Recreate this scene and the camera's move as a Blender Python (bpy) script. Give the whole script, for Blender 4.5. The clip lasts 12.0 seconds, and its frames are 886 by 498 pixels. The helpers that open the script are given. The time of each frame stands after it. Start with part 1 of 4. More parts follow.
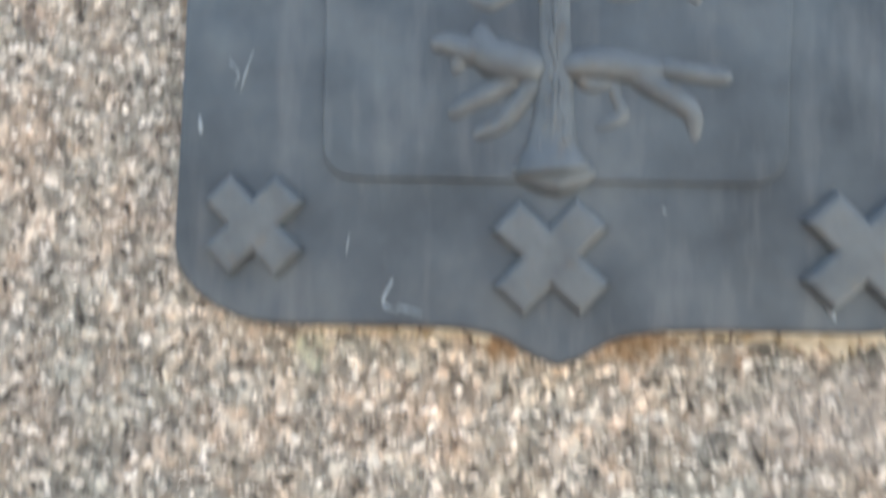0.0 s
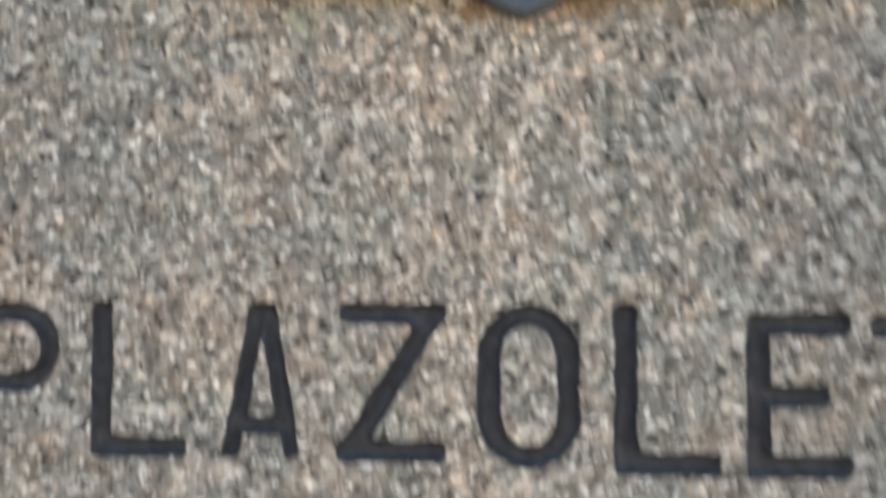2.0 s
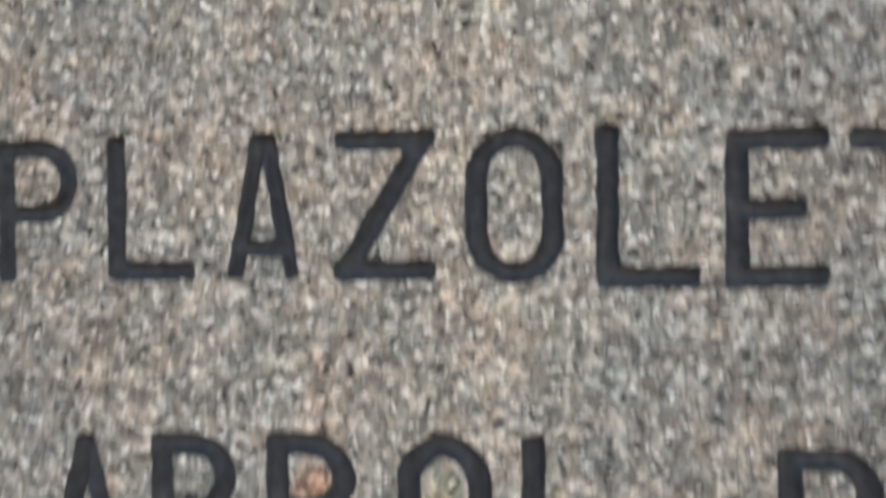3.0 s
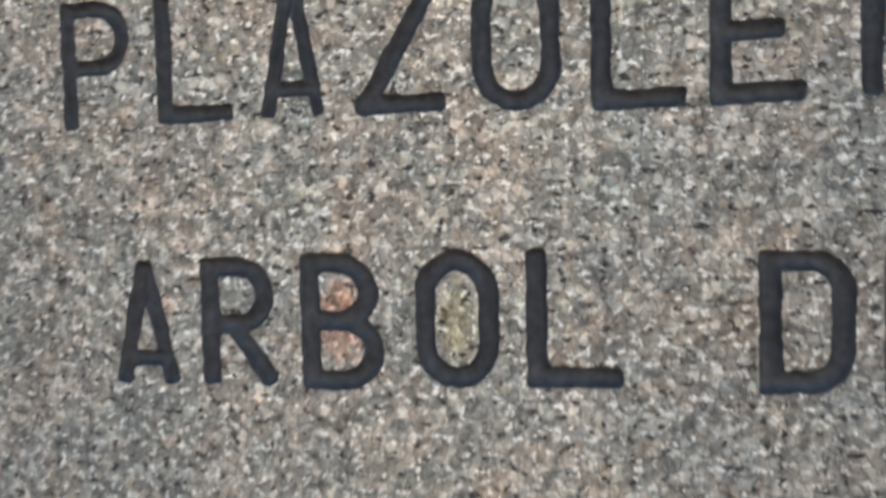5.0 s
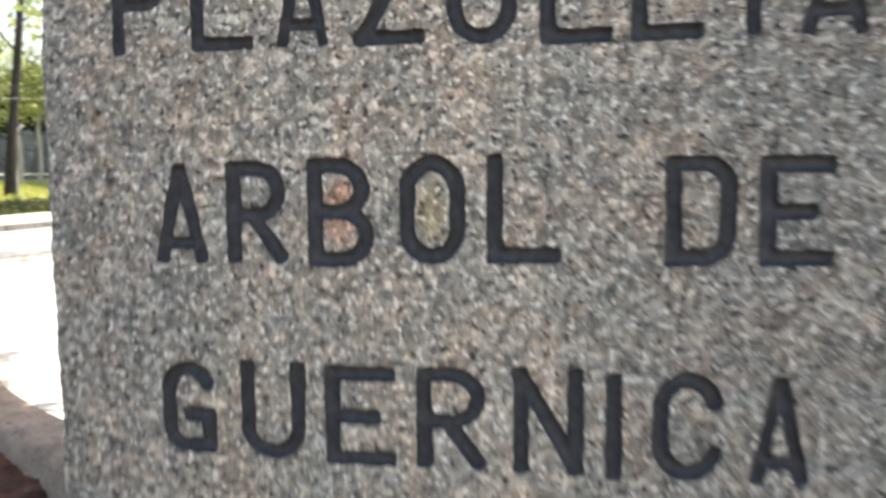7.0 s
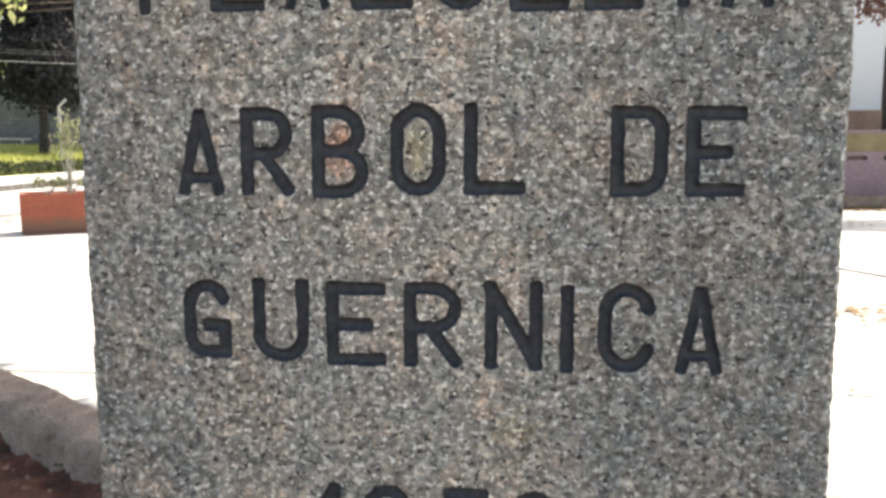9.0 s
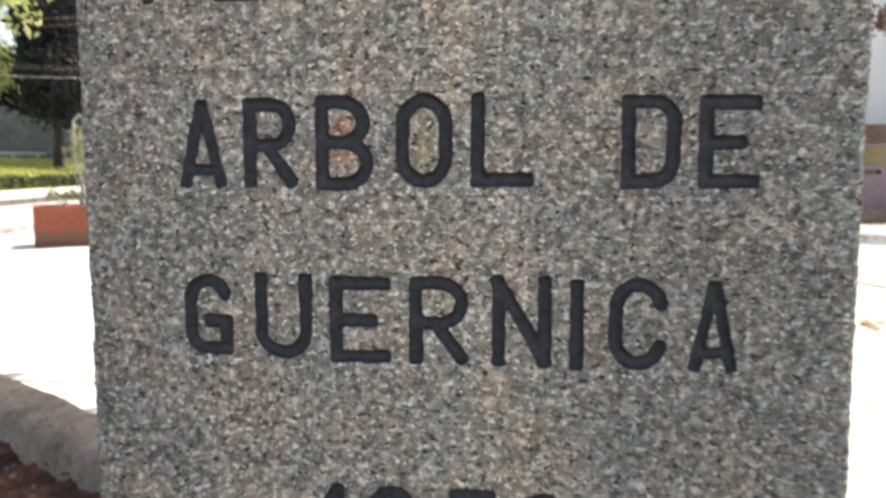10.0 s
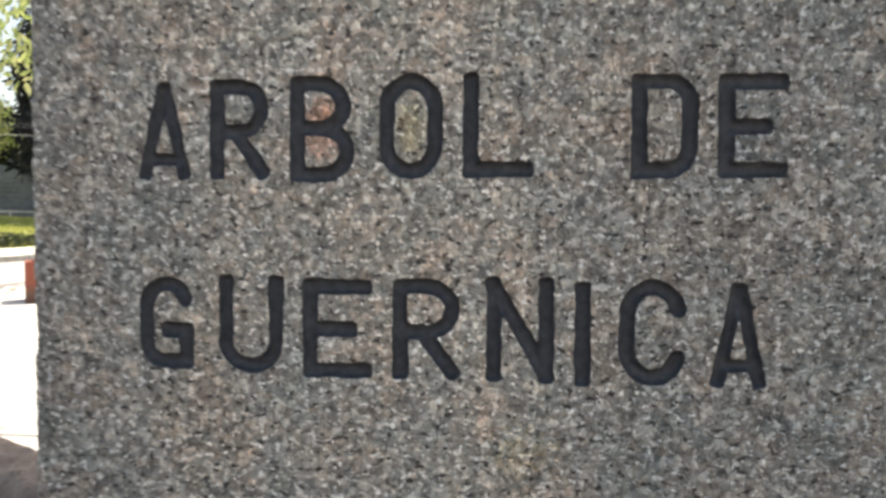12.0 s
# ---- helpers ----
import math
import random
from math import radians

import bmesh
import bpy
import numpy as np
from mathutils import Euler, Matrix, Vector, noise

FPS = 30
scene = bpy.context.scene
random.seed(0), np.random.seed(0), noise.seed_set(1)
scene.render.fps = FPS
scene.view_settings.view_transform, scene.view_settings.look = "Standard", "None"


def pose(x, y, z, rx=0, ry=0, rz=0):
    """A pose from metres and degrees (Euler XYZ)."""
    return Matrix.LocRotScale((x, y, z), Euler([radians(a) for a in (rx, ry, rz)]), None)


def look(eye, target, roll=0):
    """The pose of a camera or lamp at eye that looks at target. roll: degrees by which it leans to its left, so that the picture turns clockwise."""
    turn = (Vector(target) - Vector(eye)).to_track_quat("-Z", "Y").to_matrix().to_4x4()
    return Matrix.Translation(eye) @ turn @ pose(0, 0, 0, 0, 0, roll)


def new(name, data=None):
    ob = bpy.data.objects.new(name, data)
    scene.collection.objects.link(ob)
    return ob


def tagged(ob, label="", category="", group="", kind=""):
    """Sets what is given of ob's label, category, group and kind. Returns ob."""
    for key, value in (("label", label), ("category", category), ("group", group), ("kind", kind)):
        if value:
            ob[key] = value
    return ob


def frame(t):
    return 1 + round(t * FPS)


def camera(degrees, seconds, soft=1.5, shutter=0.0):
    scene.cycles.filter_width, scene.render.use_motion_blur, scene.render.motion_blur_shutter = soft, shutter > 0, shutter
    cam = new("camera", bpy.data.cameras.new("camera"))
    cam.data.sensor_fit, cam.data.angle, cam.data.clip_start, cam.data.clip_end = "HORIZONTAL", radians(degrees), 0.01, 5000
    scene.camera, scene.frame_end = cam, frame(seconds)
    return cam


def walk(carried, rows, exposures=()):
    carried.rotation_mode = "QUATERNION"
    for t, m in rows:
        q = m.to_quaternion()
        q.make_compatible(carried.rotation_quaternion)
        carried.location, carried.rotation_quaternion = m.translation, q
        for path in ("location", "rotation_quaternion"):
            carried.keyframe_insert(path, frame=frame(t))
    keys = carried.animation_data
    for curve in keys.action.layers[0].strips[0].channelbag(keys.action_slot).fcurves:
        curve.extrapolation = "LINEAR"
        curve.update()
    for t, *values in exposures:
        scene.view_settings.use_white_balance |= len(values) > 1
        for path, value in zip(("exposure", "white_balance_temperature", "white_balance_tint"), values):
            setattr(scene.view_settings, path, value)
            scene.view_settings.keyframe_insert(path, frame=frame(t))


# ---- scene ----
cam = camera(56.0, 12.0, soft=3.0, shutter=1.8)
PATH = [
    (0, (-0.01264, -0.34208, 1.31532), (-0.23990, 1.64457, 1.27564), 0.227),
    (0.5, (-0.01612, -0.35238, 1.28023), (-0.21063, 1.63799, 1.25583), 0.389),
    (1, (-0.01501, -0.36070, 1.23903), (-0.19945, 1.63073, 1.25208), 0.528),
    (1.5, (-0.01878, -0.37175, 1.18937), (-0.16135, 1.62260, 1.23669), 0.227),
    (2, (-0.01324, -0.37962, 1.14558), (-0.16286, 1.61361, 1.21368), 0.030),
    (2.5, (0.00498, -0.38646, 1.11341), (-0.21747, 1.60113, 1.11325), -0.309),
    (3, (0.01568, -0.39355, 1.08057), (-0.24947, 1.58868, 1.05869), -0.616),
    (3.5, (0.03061, -0.40210, 1.05635), (-0.30037, 1.56906, 0.98569), -0.878),
    (5.5, (0.04677, -0.45441, 1.00108), (-0.35503, 1.50169, 0.89061), -1.645),
    (6, (0.05196, -0.48170, 0.99296), (-0.33680, 1.47557, 0.85892), -1.451),
    (6.5, (0.06149, -0.51559, 0.98829), (-0.31380, 1.44102, 0.81270), -1.244),
    (7, (0.06643, -0.55404, 0.97506), (-0.27701, 1.40795, 0.79441), -0.755),
    (7.5, (0.05897, -0.60515, 0.95937), (-0.20747, 1.36846, 0.77528), -0.323),
    (9.5, (0.05517, -0.67260, 0.95463), (-0.15853, 1.29807, 0.68850), -0.225),
    (10, (0.05750, -0.65625, 0.93785), (-0.18417, 1.31693, 0.71839), -0.181),
    (10.5, (0.06175, -0.63923, 0.92328), (-0.20285, 1.33520, 0.74552), -0.129),
    (11, (0.06185, -0.62093, 0.91669), (-0.20743, 1.35459, 0.75920), -0.070),
    (11.5, (0.05995, -0.60360, 0.90060), (-0.19994, 1.37669, 0.79619), 0.037),
    (12, (0.05443, -0.58510, 0.88483), (-0.17963, 1.39988, 0.81359), 0.170),
]
EXPOSURES = [(0.0, 1.93, 7950, 9.8), (0.5, 1.76, 7900, 9.4), (1.0, 1.62, 7850, 9.1), (1.5, 1.51, 7800, 8.7), (2.2, 1.34, 7750, 8.1), (3.0, 1.41, 7700, 7.9), (6.5, 1.36, 7650, 8.1), (9.5, 1.07, 7700, 8.3), (12.0, 0.99, 7750, 8.3)]
walk(cam, [(t, look(eye, target, roll)) for t, eye, target, roll in PATH], EXPOSURES)

# ---- world and sun ----
SUN_EL, SUN_AZ = radians(58), math.atan2(0.45, 0.9)
SUN_WAY = Vector((math.cos(SUN_EL) * math.sin(SUN_AZ), math.cos(SUN_EL) * math.cos(SUN_AZ), math.sin(SUN_EL)))
world = bpy.data.worlds.new("world")
scene.world = world
world.use_nodes = True
sky = world.node_tree.nodes.new("ShaderNodeTexSky")
sky.sky_type, sky.sun_disc = "NISHITA", False
sky.sun_elevation, sky.sun_rotation, sky.dust_density = SUN_EL, SUN_AZ, 3.0
world.node_tree.links.new(sky.outputs[0], world.node_tree.nodes["Background"].inputs[0])
world.node_tree.nodes["Background"].inputs[1].default_value = 0.15
sun = new("sun", bpy.data.lights.new("sun", "SUN"))
sun.data.energy, sun.data.angle, sun.data.color = 4.5, radians(0.5), (1.0, 0.965, 0.915)
sun.matrix_world = look(SUN_WAY * 60, (0, 0, 0))


# ---- materials ----
class Mat:
    """A node material with a Principled shader and small helpers."""

    def __init__(self, name, rough=0.7, metal=0.0):
        self.m = bpy.data.materials.new(name)
        self.m.use_nodes = True
        self.t = self.m.node_tree
        self.b = self.t.nodes["Principled BSDF"]
        self.b.inputs["Roughness"].default_value = rough
        self.b.inputs["Metallic"].default_value = metal
        self.co = self.node("ShaderNodeTexCoord").outputs["Object"]

    def node(self, kind, **values):
        n = self.t.nodes.new(kind)
        for key, value in values.items():
            n.inputs[key].default_value = value
        return n

    def link(self, a, b):
        self.t.links.new(a, b)

    def noise(self, scale, detail=4.0, stretch=None, rough=0.55):
        n = self.node("ShaderNodeTexNoise", Scale=scale, Detail=detail, Roughness=rough)
        if stretch:
            mp = self.node("ShaderNodeMapping")
            mp.inputs["Scale"].default_value = stretch
            self.link(self.co, mp.inputs["Vector"])
            self.link(mp.outputs[0], n.inputs["Vector"])
        else:
            self.link(self.co, n.inputs["Vector"])
        return n.outputs[0]

    def cells(self, scale, feature="F1", out="Color", warp=0.0):
        n = self.node("ShaderNodeTexVoronoi", Scale=scale)
        n.feature = feature
        if warp:
            w = self.node("ShaderNodeTexNoise", Scale=scale * 1.3, Detail=2.0)
            self.link(self.co, w.inputs["Vector"])
            v = self.node("ShaderNodeVectorMath")
            v.operation = "MULTIPLY_ADD"
            v.inputs[1].default_value = (warp, warp, warp)
            self.link(w.outputs[1], v.inputs[0])
            self.link(self.co, v.inputs[2])
            self.link(v.outputs[0], n.inputs["Vector"])
        else:
            self.link(self.co, n.inputs["Vector"])
        return n.outputs[out]

    def ramp(self, value, stops, constant=False):
        r = self.node("ShaderNodeValToRGB")
        r.color_ramp.interpolation = "CONSTANT" if constant else "LINEAR"
        while len(r.color_ramp.elements) < len(stops):
            r.color_ramp.elements.new(1.0)
        for e, (at, c) in zip(r.color_ramp.elements, stops):
            e.position = at
            e.color = (*c, 1) if isinstance(c, tuple) else (c, c, c, 1)
        self.link(value, r.inputs[0])
        return r.outputs[0]

    def mix(self, a, b, by, mode="MIX"):
        n = self.t.nodes.new("ShaderNodeMix")
        n.data_type, n.blend_type = "RGBA", mode
        for slot, value in ((0, by), (6, a), (7, b)):
            if isinstance(value, (int, float)):
                n.inputs[slot].default_value = value if slot == 0 else (value, value, value, 1)
            elif isinstance(value, tuple):
                n.inputs[slot].default_value = (*value, 1)
            else:
                self.link(value, n.inputs[slot])
        return n.outputs[2]

    def red(self, colour):
        n = self.node("ShaderNodeSeparateColor")
        self.link(colour, n.inputs[0])
        return n.outputs[0]

    def random(self):
        return self.node("ShaderNodeObjectInfo").outputs["Random"]

    def island(self):
        return self.node("ShaderNodeNewGeometry").outputs["Random Per Island"]

    def colour(self, value):
        if isinstance(value, tuple):
            self.b.inputs["Base Color"].default_value = (*value, 1)
        else:
            self.link(value, self.b.inputs["Base Color"])
        return self

    def roughness(self, value):
        self.link(value, self.b.inputs["Roughness"])
        return self

    def bump(self, height, strength=0.4, distance=0.002):
        n = self.node("ShaderNodeBump", Strength=strength, Distance=distance)
        self.link(height, n.inputs["Height"])
        self.link(n.outputs[0], self.b.inputs["Normal"])
        return self


def blob_mask(mat, x, z, rx, rz, wobble=0.35):
    """A stain of its own shape round (x, z) on the upright face: 1 inside, 0 outside, with a ragged edge."""
    sep = mat.node("ShaderNodeSeparateXYZ")
    mat.link(mat.co, sep.inputs[0])
    parts = []
    for out, mid, r in ((0, x, rx), (2, z, rz)):
        m1 = mat.node("ShaderNodeMath")
        m1.operation = "MULTIPLY_ADD"
        m1.inputs[1].default_value, m1.inputs[2].default_value = 1 / r, -mid / r
        mat.link(sep.outputs[out], m1.inputs[0])
        m2 = mat.node("ShaderNodeMath")
        m2.operation = "POWER"
        m2.inputs[1].default_value = 2.0
        ab = mat.node("ShaderNodeMath")
        ab.operation = "ABSOLUTE"
        mat.link(m1.outputs[0], ab.inputs[0])
        mat.link(ab.outputs[0], m2.inputs[0])
        parts.append(m2.outputs[0])
    add = mat.node("ShaderNodeMath")
    mat.link(parts[0], add.inputs[0])
    mat.link(parts[1], add.inputs[1])
    n = mat.node("ShaderNodeMath")
    n.operation = "MULTIPLY_ADD"
    n.inputs[1].default_value = 2.2 * wobble * 2
    mat.link(mat.noise(140, 3.0), n.inputs[0])
    mat.link(add.outputs[0], n.inputs[2])
    low = mat.node("ShaderNodeMath")
    low.operation = "SUBTRACT"
    low.inputs[1].default_value = 0.6
    mat.link(n.outputs[0], low.inputs[0])
    return mat.ramp(low.outputs[0], [(0.35, 1.0), (1.0, 0.0)])


def make_granite(name="granite"):
    """Bush-hammered granite: crystals of 3 to 6 mm, grey, pale, tan and black, with the shade of the crevices between
    them painted dark, under clouds of buff and grey.
    """
    m = Mat(name, 0.7)
    crystal = m.red(m.cells(182, warp=0.0064))
    edge = m.cells(182, "DISTANCE_TO_EDGE", "Distance", warp=0.0064)
    a = m.ramp(crystal, [(0.0, 0.075), (0.13, 0.16), (0.3, 0.235), (0.55, 0.31), (0.74, 0.40), (0.86, 0.60), (1.0, 0.80)])
    b = m.ramp(m.noise(165, 3.0, rough=0.6), [(0.32, 0.08), (0.43, 0.22), (0.50, 0.33), (0.57, 0.45), (0.66, 0.70)])
    c = m.mix(a, b, 0.5)
    hue = m.red(m.cells(118, warp=0.006))
    tint = m.ramp(hue, [(0.0, (1.13, 0.99, 0.88)), (0.25, (1.03, 1.0, 0.95)), (0.5, (0.985, 1.0, 0.99)), (0.75, (1.0, 1.0, 0.96)), (0.9, (1.03, 1.0, 0.93)), (1.0, (1.12, 0.98, 0.90))])
    c = m.mix(c, tint, 0.6, "MULTIPLY")
    clump = m.ramp(m.noise(62, 3.5, rough=0.6), [(0.32, (0.56, 0.57, 0.56)), (0.45, (0.88, 0.90, 0.89)), (0.55, (1.06, 1.04, 1.0)), (0.68, (1.38, 1.33, 1.24))])
    c = m.mix(c, clump, 0.85, "MULTIPLY")
    patch = m.ramp(m.noise(27, 3.0), [(0.34, (0.93, 0.95, 0.91)), (0.48, (1.0, 1.0, 0.97)), (0.66, (1.12, 1.01, 0.92))])
    c = m.mix(c, patch, 1.0, "MULTIPLY")
    tan = m.ramp(m.noise(96, 2.5), [(0.58, 0.0), (0.69, 0.5)])
    c = m.mix(c, (0.40, 0.315, 0.235), tan)
    pale = m.ramp(m.noise(152, 3.0, (1.0, 1.0, 1.45), 0.64), [(0.565, 0.0), (0.61, 0.95)])
    c = m.mix(c, (0.88, 0.87, 0.83), pale)
    black = m.ramp(m.noise(140, 2.8, (1.0, 1.0, 1.5)), [(0.365, 0.95), (0.41, 0.0)])
    c = m.mix(c, (0.030, 0.029, 0.027), black)
    # shade in the crevices between crystals, painted as darker lines
    gap = m.mix(m.ramp(edge, [(0.0, 0.0), (0.08, 1.0)]), 1.0, m.ramp(m.noise(75, 2.0), [(0.42, 0.0), (0.6, 0.85)]))
    c = m.mix(c, m.mix((0.52, 0.51, 0.49), (1.0, 1.0, 1.0), gap), 1.0, "MULTIPLY")
    cloud = m.ramp(m.noise(13, 4.0), [(0.3, (0.92, 0.95, 0.93)), (0.48, (1.03, 1.02, 0.99)), (0.66, (1.17, 1.08, 0.99))])
    c = m.mix(c, cloud, 1.0, "MULTIPLY")
    dirt = m.ramp(m.noise(42, 5.0), [(0.32, 0.80), (0.6, 1.08)])
    c = m.mix(c, dirt, 0.7, "MULTIPLY")
    m.colour(c)
    relief_map = m.mix(m.mix(m.noise(310, 2.0), crystal, 0.4), m.ramp(edge, [(0.0, 0.0), (0.16, 1.0)]), 0.4)
    m.bump(relief_map, 0.9, 0.0024)
    return m


GRANITE = make_granite()
green = blob_mask(GRANITE, -0.108, 1.264, 0.014, 0.017, 0.55)
ochre_l = blob_mask(GRANITE, -0.026, 1.268, 0.014, 0.008)
ochre_r = blob_mask(GRANITE, 0.026, 1.270, 0.026, 0.009)
pale = blob_mask(GRANITE, 0.105, 1.243, 0.045, 0.026)
base = GRANITE.b.inputs["Base Color"].links[0].from_socket
base = GRANITE.mix(base, (0.46, 0.54, 0.44), GRANITE.mix(0.0, 0.75, green))
base = GRANITE.mix(base, (0.20, 0.125, 0.06), GRANITE.mix(0.0, 0.75, ochre_l))
base = GRANITE.mix(base, (0.21, 0.135, 0.065), GRANITE.mix(0.0, 0.75, ochre_r))
base = GRANITE.mix(base, (0.46, 0.45, 0.42), GRANITE.mix(0.0, 0.35, pale))
wash = blob_mask(GRANITE, -0.06, 1.262, 0.30, 0.062, 0.6)
base = GRANITE.mix(base, (1.30, 1.18, 1.10), wash, "MULTIPLY")
rust_patch = blob_mask(GRANITE, -0.103, 0.950, 0.017, 0.030)
base = GRANITE.mix(base, (1.17, 0.82, 0.71), rust_patch, "MULTIPLY")
buff_patch = blob_mask(GRANITE, -0.038, 0.950, 0.014, 0.028)
base = GRANITE.mix(base, (1.10, 1.06, 0.86), buff_patch, "MULTIPLY")
olive_patch = blob_mask(GRANITE, 0.045, 0.720, 0.050, 0.034, 0.6)
base = GRANITE.mix(base, (1.10, 0.98, 0.72), olive_patch, "MULTIPLY")
for bx, bz, brx, brz in ((0.02, 0.865, 0.09, 0.035), (-0.20, 0.705, 0.045, 0.022), (-0.06, 1.015, 0.10, 0.030)):
    base = GRANITE.mix(base, (1.10, 0.99, 0.93), blob_mask(GRANITE, bx, bz, brx, brz, 0.6), "MULTIPLY")
# lens shading put into the colour: brighter buff middle, greyer margins, with a wandering border
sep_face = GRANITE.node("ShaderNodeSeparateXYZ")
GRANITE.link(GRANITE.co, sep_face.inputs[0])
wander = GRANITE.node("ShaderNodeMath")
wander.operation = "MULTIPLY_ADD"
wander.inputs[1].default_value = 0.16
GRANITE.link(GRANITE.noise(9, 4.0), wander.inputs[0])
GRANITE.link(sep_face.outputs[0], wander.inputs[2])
lens_falloff = GRANITE.ramp(wander.outputs[0], [(0.0, 0.85), (0.04, 1.0), (0.09, 1.0), (0.19, 0.30), (0.27, 0.0)])
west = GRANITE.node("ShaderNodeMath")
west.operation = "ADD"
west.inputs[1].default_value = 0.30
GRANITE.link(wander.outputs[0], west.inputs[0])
lens_falloff = GRANITE.mix(lens_falloff, GRANITE.ramp(west.outputs[0], [(0.02, 0.15), (0.11, 0.5), (0.22, 1.0)]), 1.0, "MULTIPLY")
base = GRANITE.mix(base, GRANITE.mix((0.84, 0.865, 0.885), (1.32, 1.29, 1.245), lens_falloff), 1.0, "MULTIPLY")
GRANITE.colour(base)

PAINT = Mat("black_paint", 0.5)
PAINT.b.inputs["Specular IOR Level"].default_value = 0.3
PAINT.colour(PAINT.mix(PAINT.ramp(PAINT.noise(160, 4.0), [(0.35, (0.044, 0.048, 0.055)), (0.7, (0.082, 0.089, 0.100))]), (0.13, 0.10, 0.085),
                       PAINT.ramp(PAINT.noise(420, 2.0), [(0.66, 0.0), (0.8, 0.6)])))
PAINT.bump(PAINT.noise(300, 3.0), 0.4, 0.001)

BRONZE = Mat("weathered_bronze", 0.5, 0.35)
BRONZE.colour(BRONZE.mix(BRONZE.ramp(BRONZE.noise(22, 6.0), [(0.28, (0.050, 0.070, 0.089)), (0.5, (0.085, 0.115, 0.140)), (0.72, (0.132, 0.166, 0.187))]),
                         (0.20, 0.23, 0.25), BRONZE.ramp(BRONZE.noise(75, 5.0, (1.0, 1.0, 0.16)), [(0.52, 0.0), (0.76, 0.4)])))
BRONZE.roughness(BRONZE.ramp(BRONZE.noise(45, 4.0), [(0.3, 0.42), (0.7, 0.62)]))
BRONZE.bump(BRONZE.noise(120, 5.0), 0.35, 0.0015)
RELIEF = Mat("raised_bronze", 0.5, 0.3)
RELIEF.colour(RELIEF.mix(RELIEF.ramp(RELIEF.noise(70, 5.0), [(0.3, (0.088, 0.115, 0.135)), (0.7, (0.150, 0.185, 0.205))]),
                         (0.17, 0.145, 0.105), RELIEF.ramp(RELIEF.noise(110, 3.0), [(0.58, 0.0), (0.74, 0.4)])))
RELIEF.bump(RELIEF.noise(160, 5.0), 0.4, 0.0015)
MORTAR = Mat("pale_mortar", 0.9)
MORTAR.colour(MORTAR.mix(MORTAR.ramp(MORTAR.noise(160, 4.0), [(0.3, (0.42, 0.36, 0.25)), (0.55, (0.60, 0.55, 0.43)), (0.8, (0.72, 0.69, 0.60))]), (0.26, 0.17, 0.08),
                         MORTAR.ramp(MORTAR.noise(70, 3.0), [(0.55, 0.0), (0.7, 0.7)])))
MORTAR.bump(MORTAR.noise(400, 4.0), 0.7, 0.001)
CHALK = Mat("pale_scratch", 0.7)
CHALK.colour(CHALK.ramp(CHALK.noise(200, 3.0), [(0.3, (0.17, 0.23, 0.27)), (0.7, (0.36, 0.44, 0.49))]))


def plain(name, a, b, scale, rough=0.85, bump=0.5, distance=0.01, spots=None, metal=0.0):
    m = Mat(name, rough, metal)
    c = m.mix(m.ramp(m.noise(scale, 6.0), [(0.3, a), (0.7, b)]), m.ramp(m.noise(scale * 9, 4.0), [(0.3, 0.8), (0.7, 1.12)]), 1.0, "MULTIPLY")
    if spots:
        c = m.mix(c, spots, m.ramp(m.noise(scale * 3, 4.0), [(0.58, 0.0), (0.7, 0.7)]))
    m.colour(c)
    m.bump(m.noise(scale * 14, 5.0), bump, distance)
    return m


KERB = plain("kerb_concrete", (0.30, 0.222, 0.175), (0.54, 0.415, 0.33), 8, 0.9, 1.0, 0.014, (0.19, 0.125, 0.095))
FARKERB = plain("stained_kerb_concrete", (0.11, 0.105, 0.10), (0.24, 0.23, 0.215), 3, 0.9, 0.6, 0.006, (0.07, 0.065, 0.06))
SOIL = plain("red_earth", (0.085, 0.044, 0.034), (0.36, 0.135, 0.078), 9, 0.95, 1.0, 0.03, (0.035, 0.022, 0.019))
CONCRETE = plain("pavement_concrete", (0.50, 0.49, 0.47), (0.60, 0.59, 0.56), 1.3, 0.9, 0.4, 0.004, (0.42, 0.41, 0.39))
ASPHALT = plain("worn_asphalt", (0.33, 0.33, 0.33), (0.42, 0.42, 0.415), 0.8, 0.9, 0.5, 0.006)
EARTH = plain("bare_earth", (0.16, 0.13, 0.10), (0.24, 0.20, 0.16), 0.4, 0.95, 0.5, 0.02)
TURF = plain("turf", (0.19, 0.23, 0.06), (0.33, 0.34, 0.11), 0.9, 0.9, 0.8, 0.03)
TERRACOTTA = plain("brick_red_paint", (0.25, 0.062, 0.036), (0.34, 0.092, 0.052), 3, 0.7, 0.4, 0.004, (0.15, 0.05, 0.035))
# dried earth splashed up the foot of the painted box
splash_sep = TERRACOTTA.node("ShaderNodeSeparateXYZ")
TERRACOTTA.link(TERRACOTTA.co, splash_sep.inputs[0])
splash_at = TERRACOTTA.node("ShaderNodeMath")
splash_at.operation = "MULTIPLY_ADD"
splash_at.inputs[1].default_value = -0.22
TERRACOTTA.link(TERRACOTTA.noise(5, 4.0), splash_at.inputs[0])
TERRACOTTA.link(splash_sep.outputs[2], splash_at.inputs[2])
TERRACOTTA.colour(TERRACOTTA.mix(TERRACOTTA.b.inputs["Base Color"].links[0].from_socket, (0.13, 0.085, 0.06), TERRACOTTA.ramp(splash_at.outputs[0], [(0.0, 0.75), (0.10, 0.0)])))
PURPLE = plain("mauve_render", (0.24, 0.175, 0.205), (0.30, 0.225, 0.255), 2, 0.9, 0.4, 0.004)
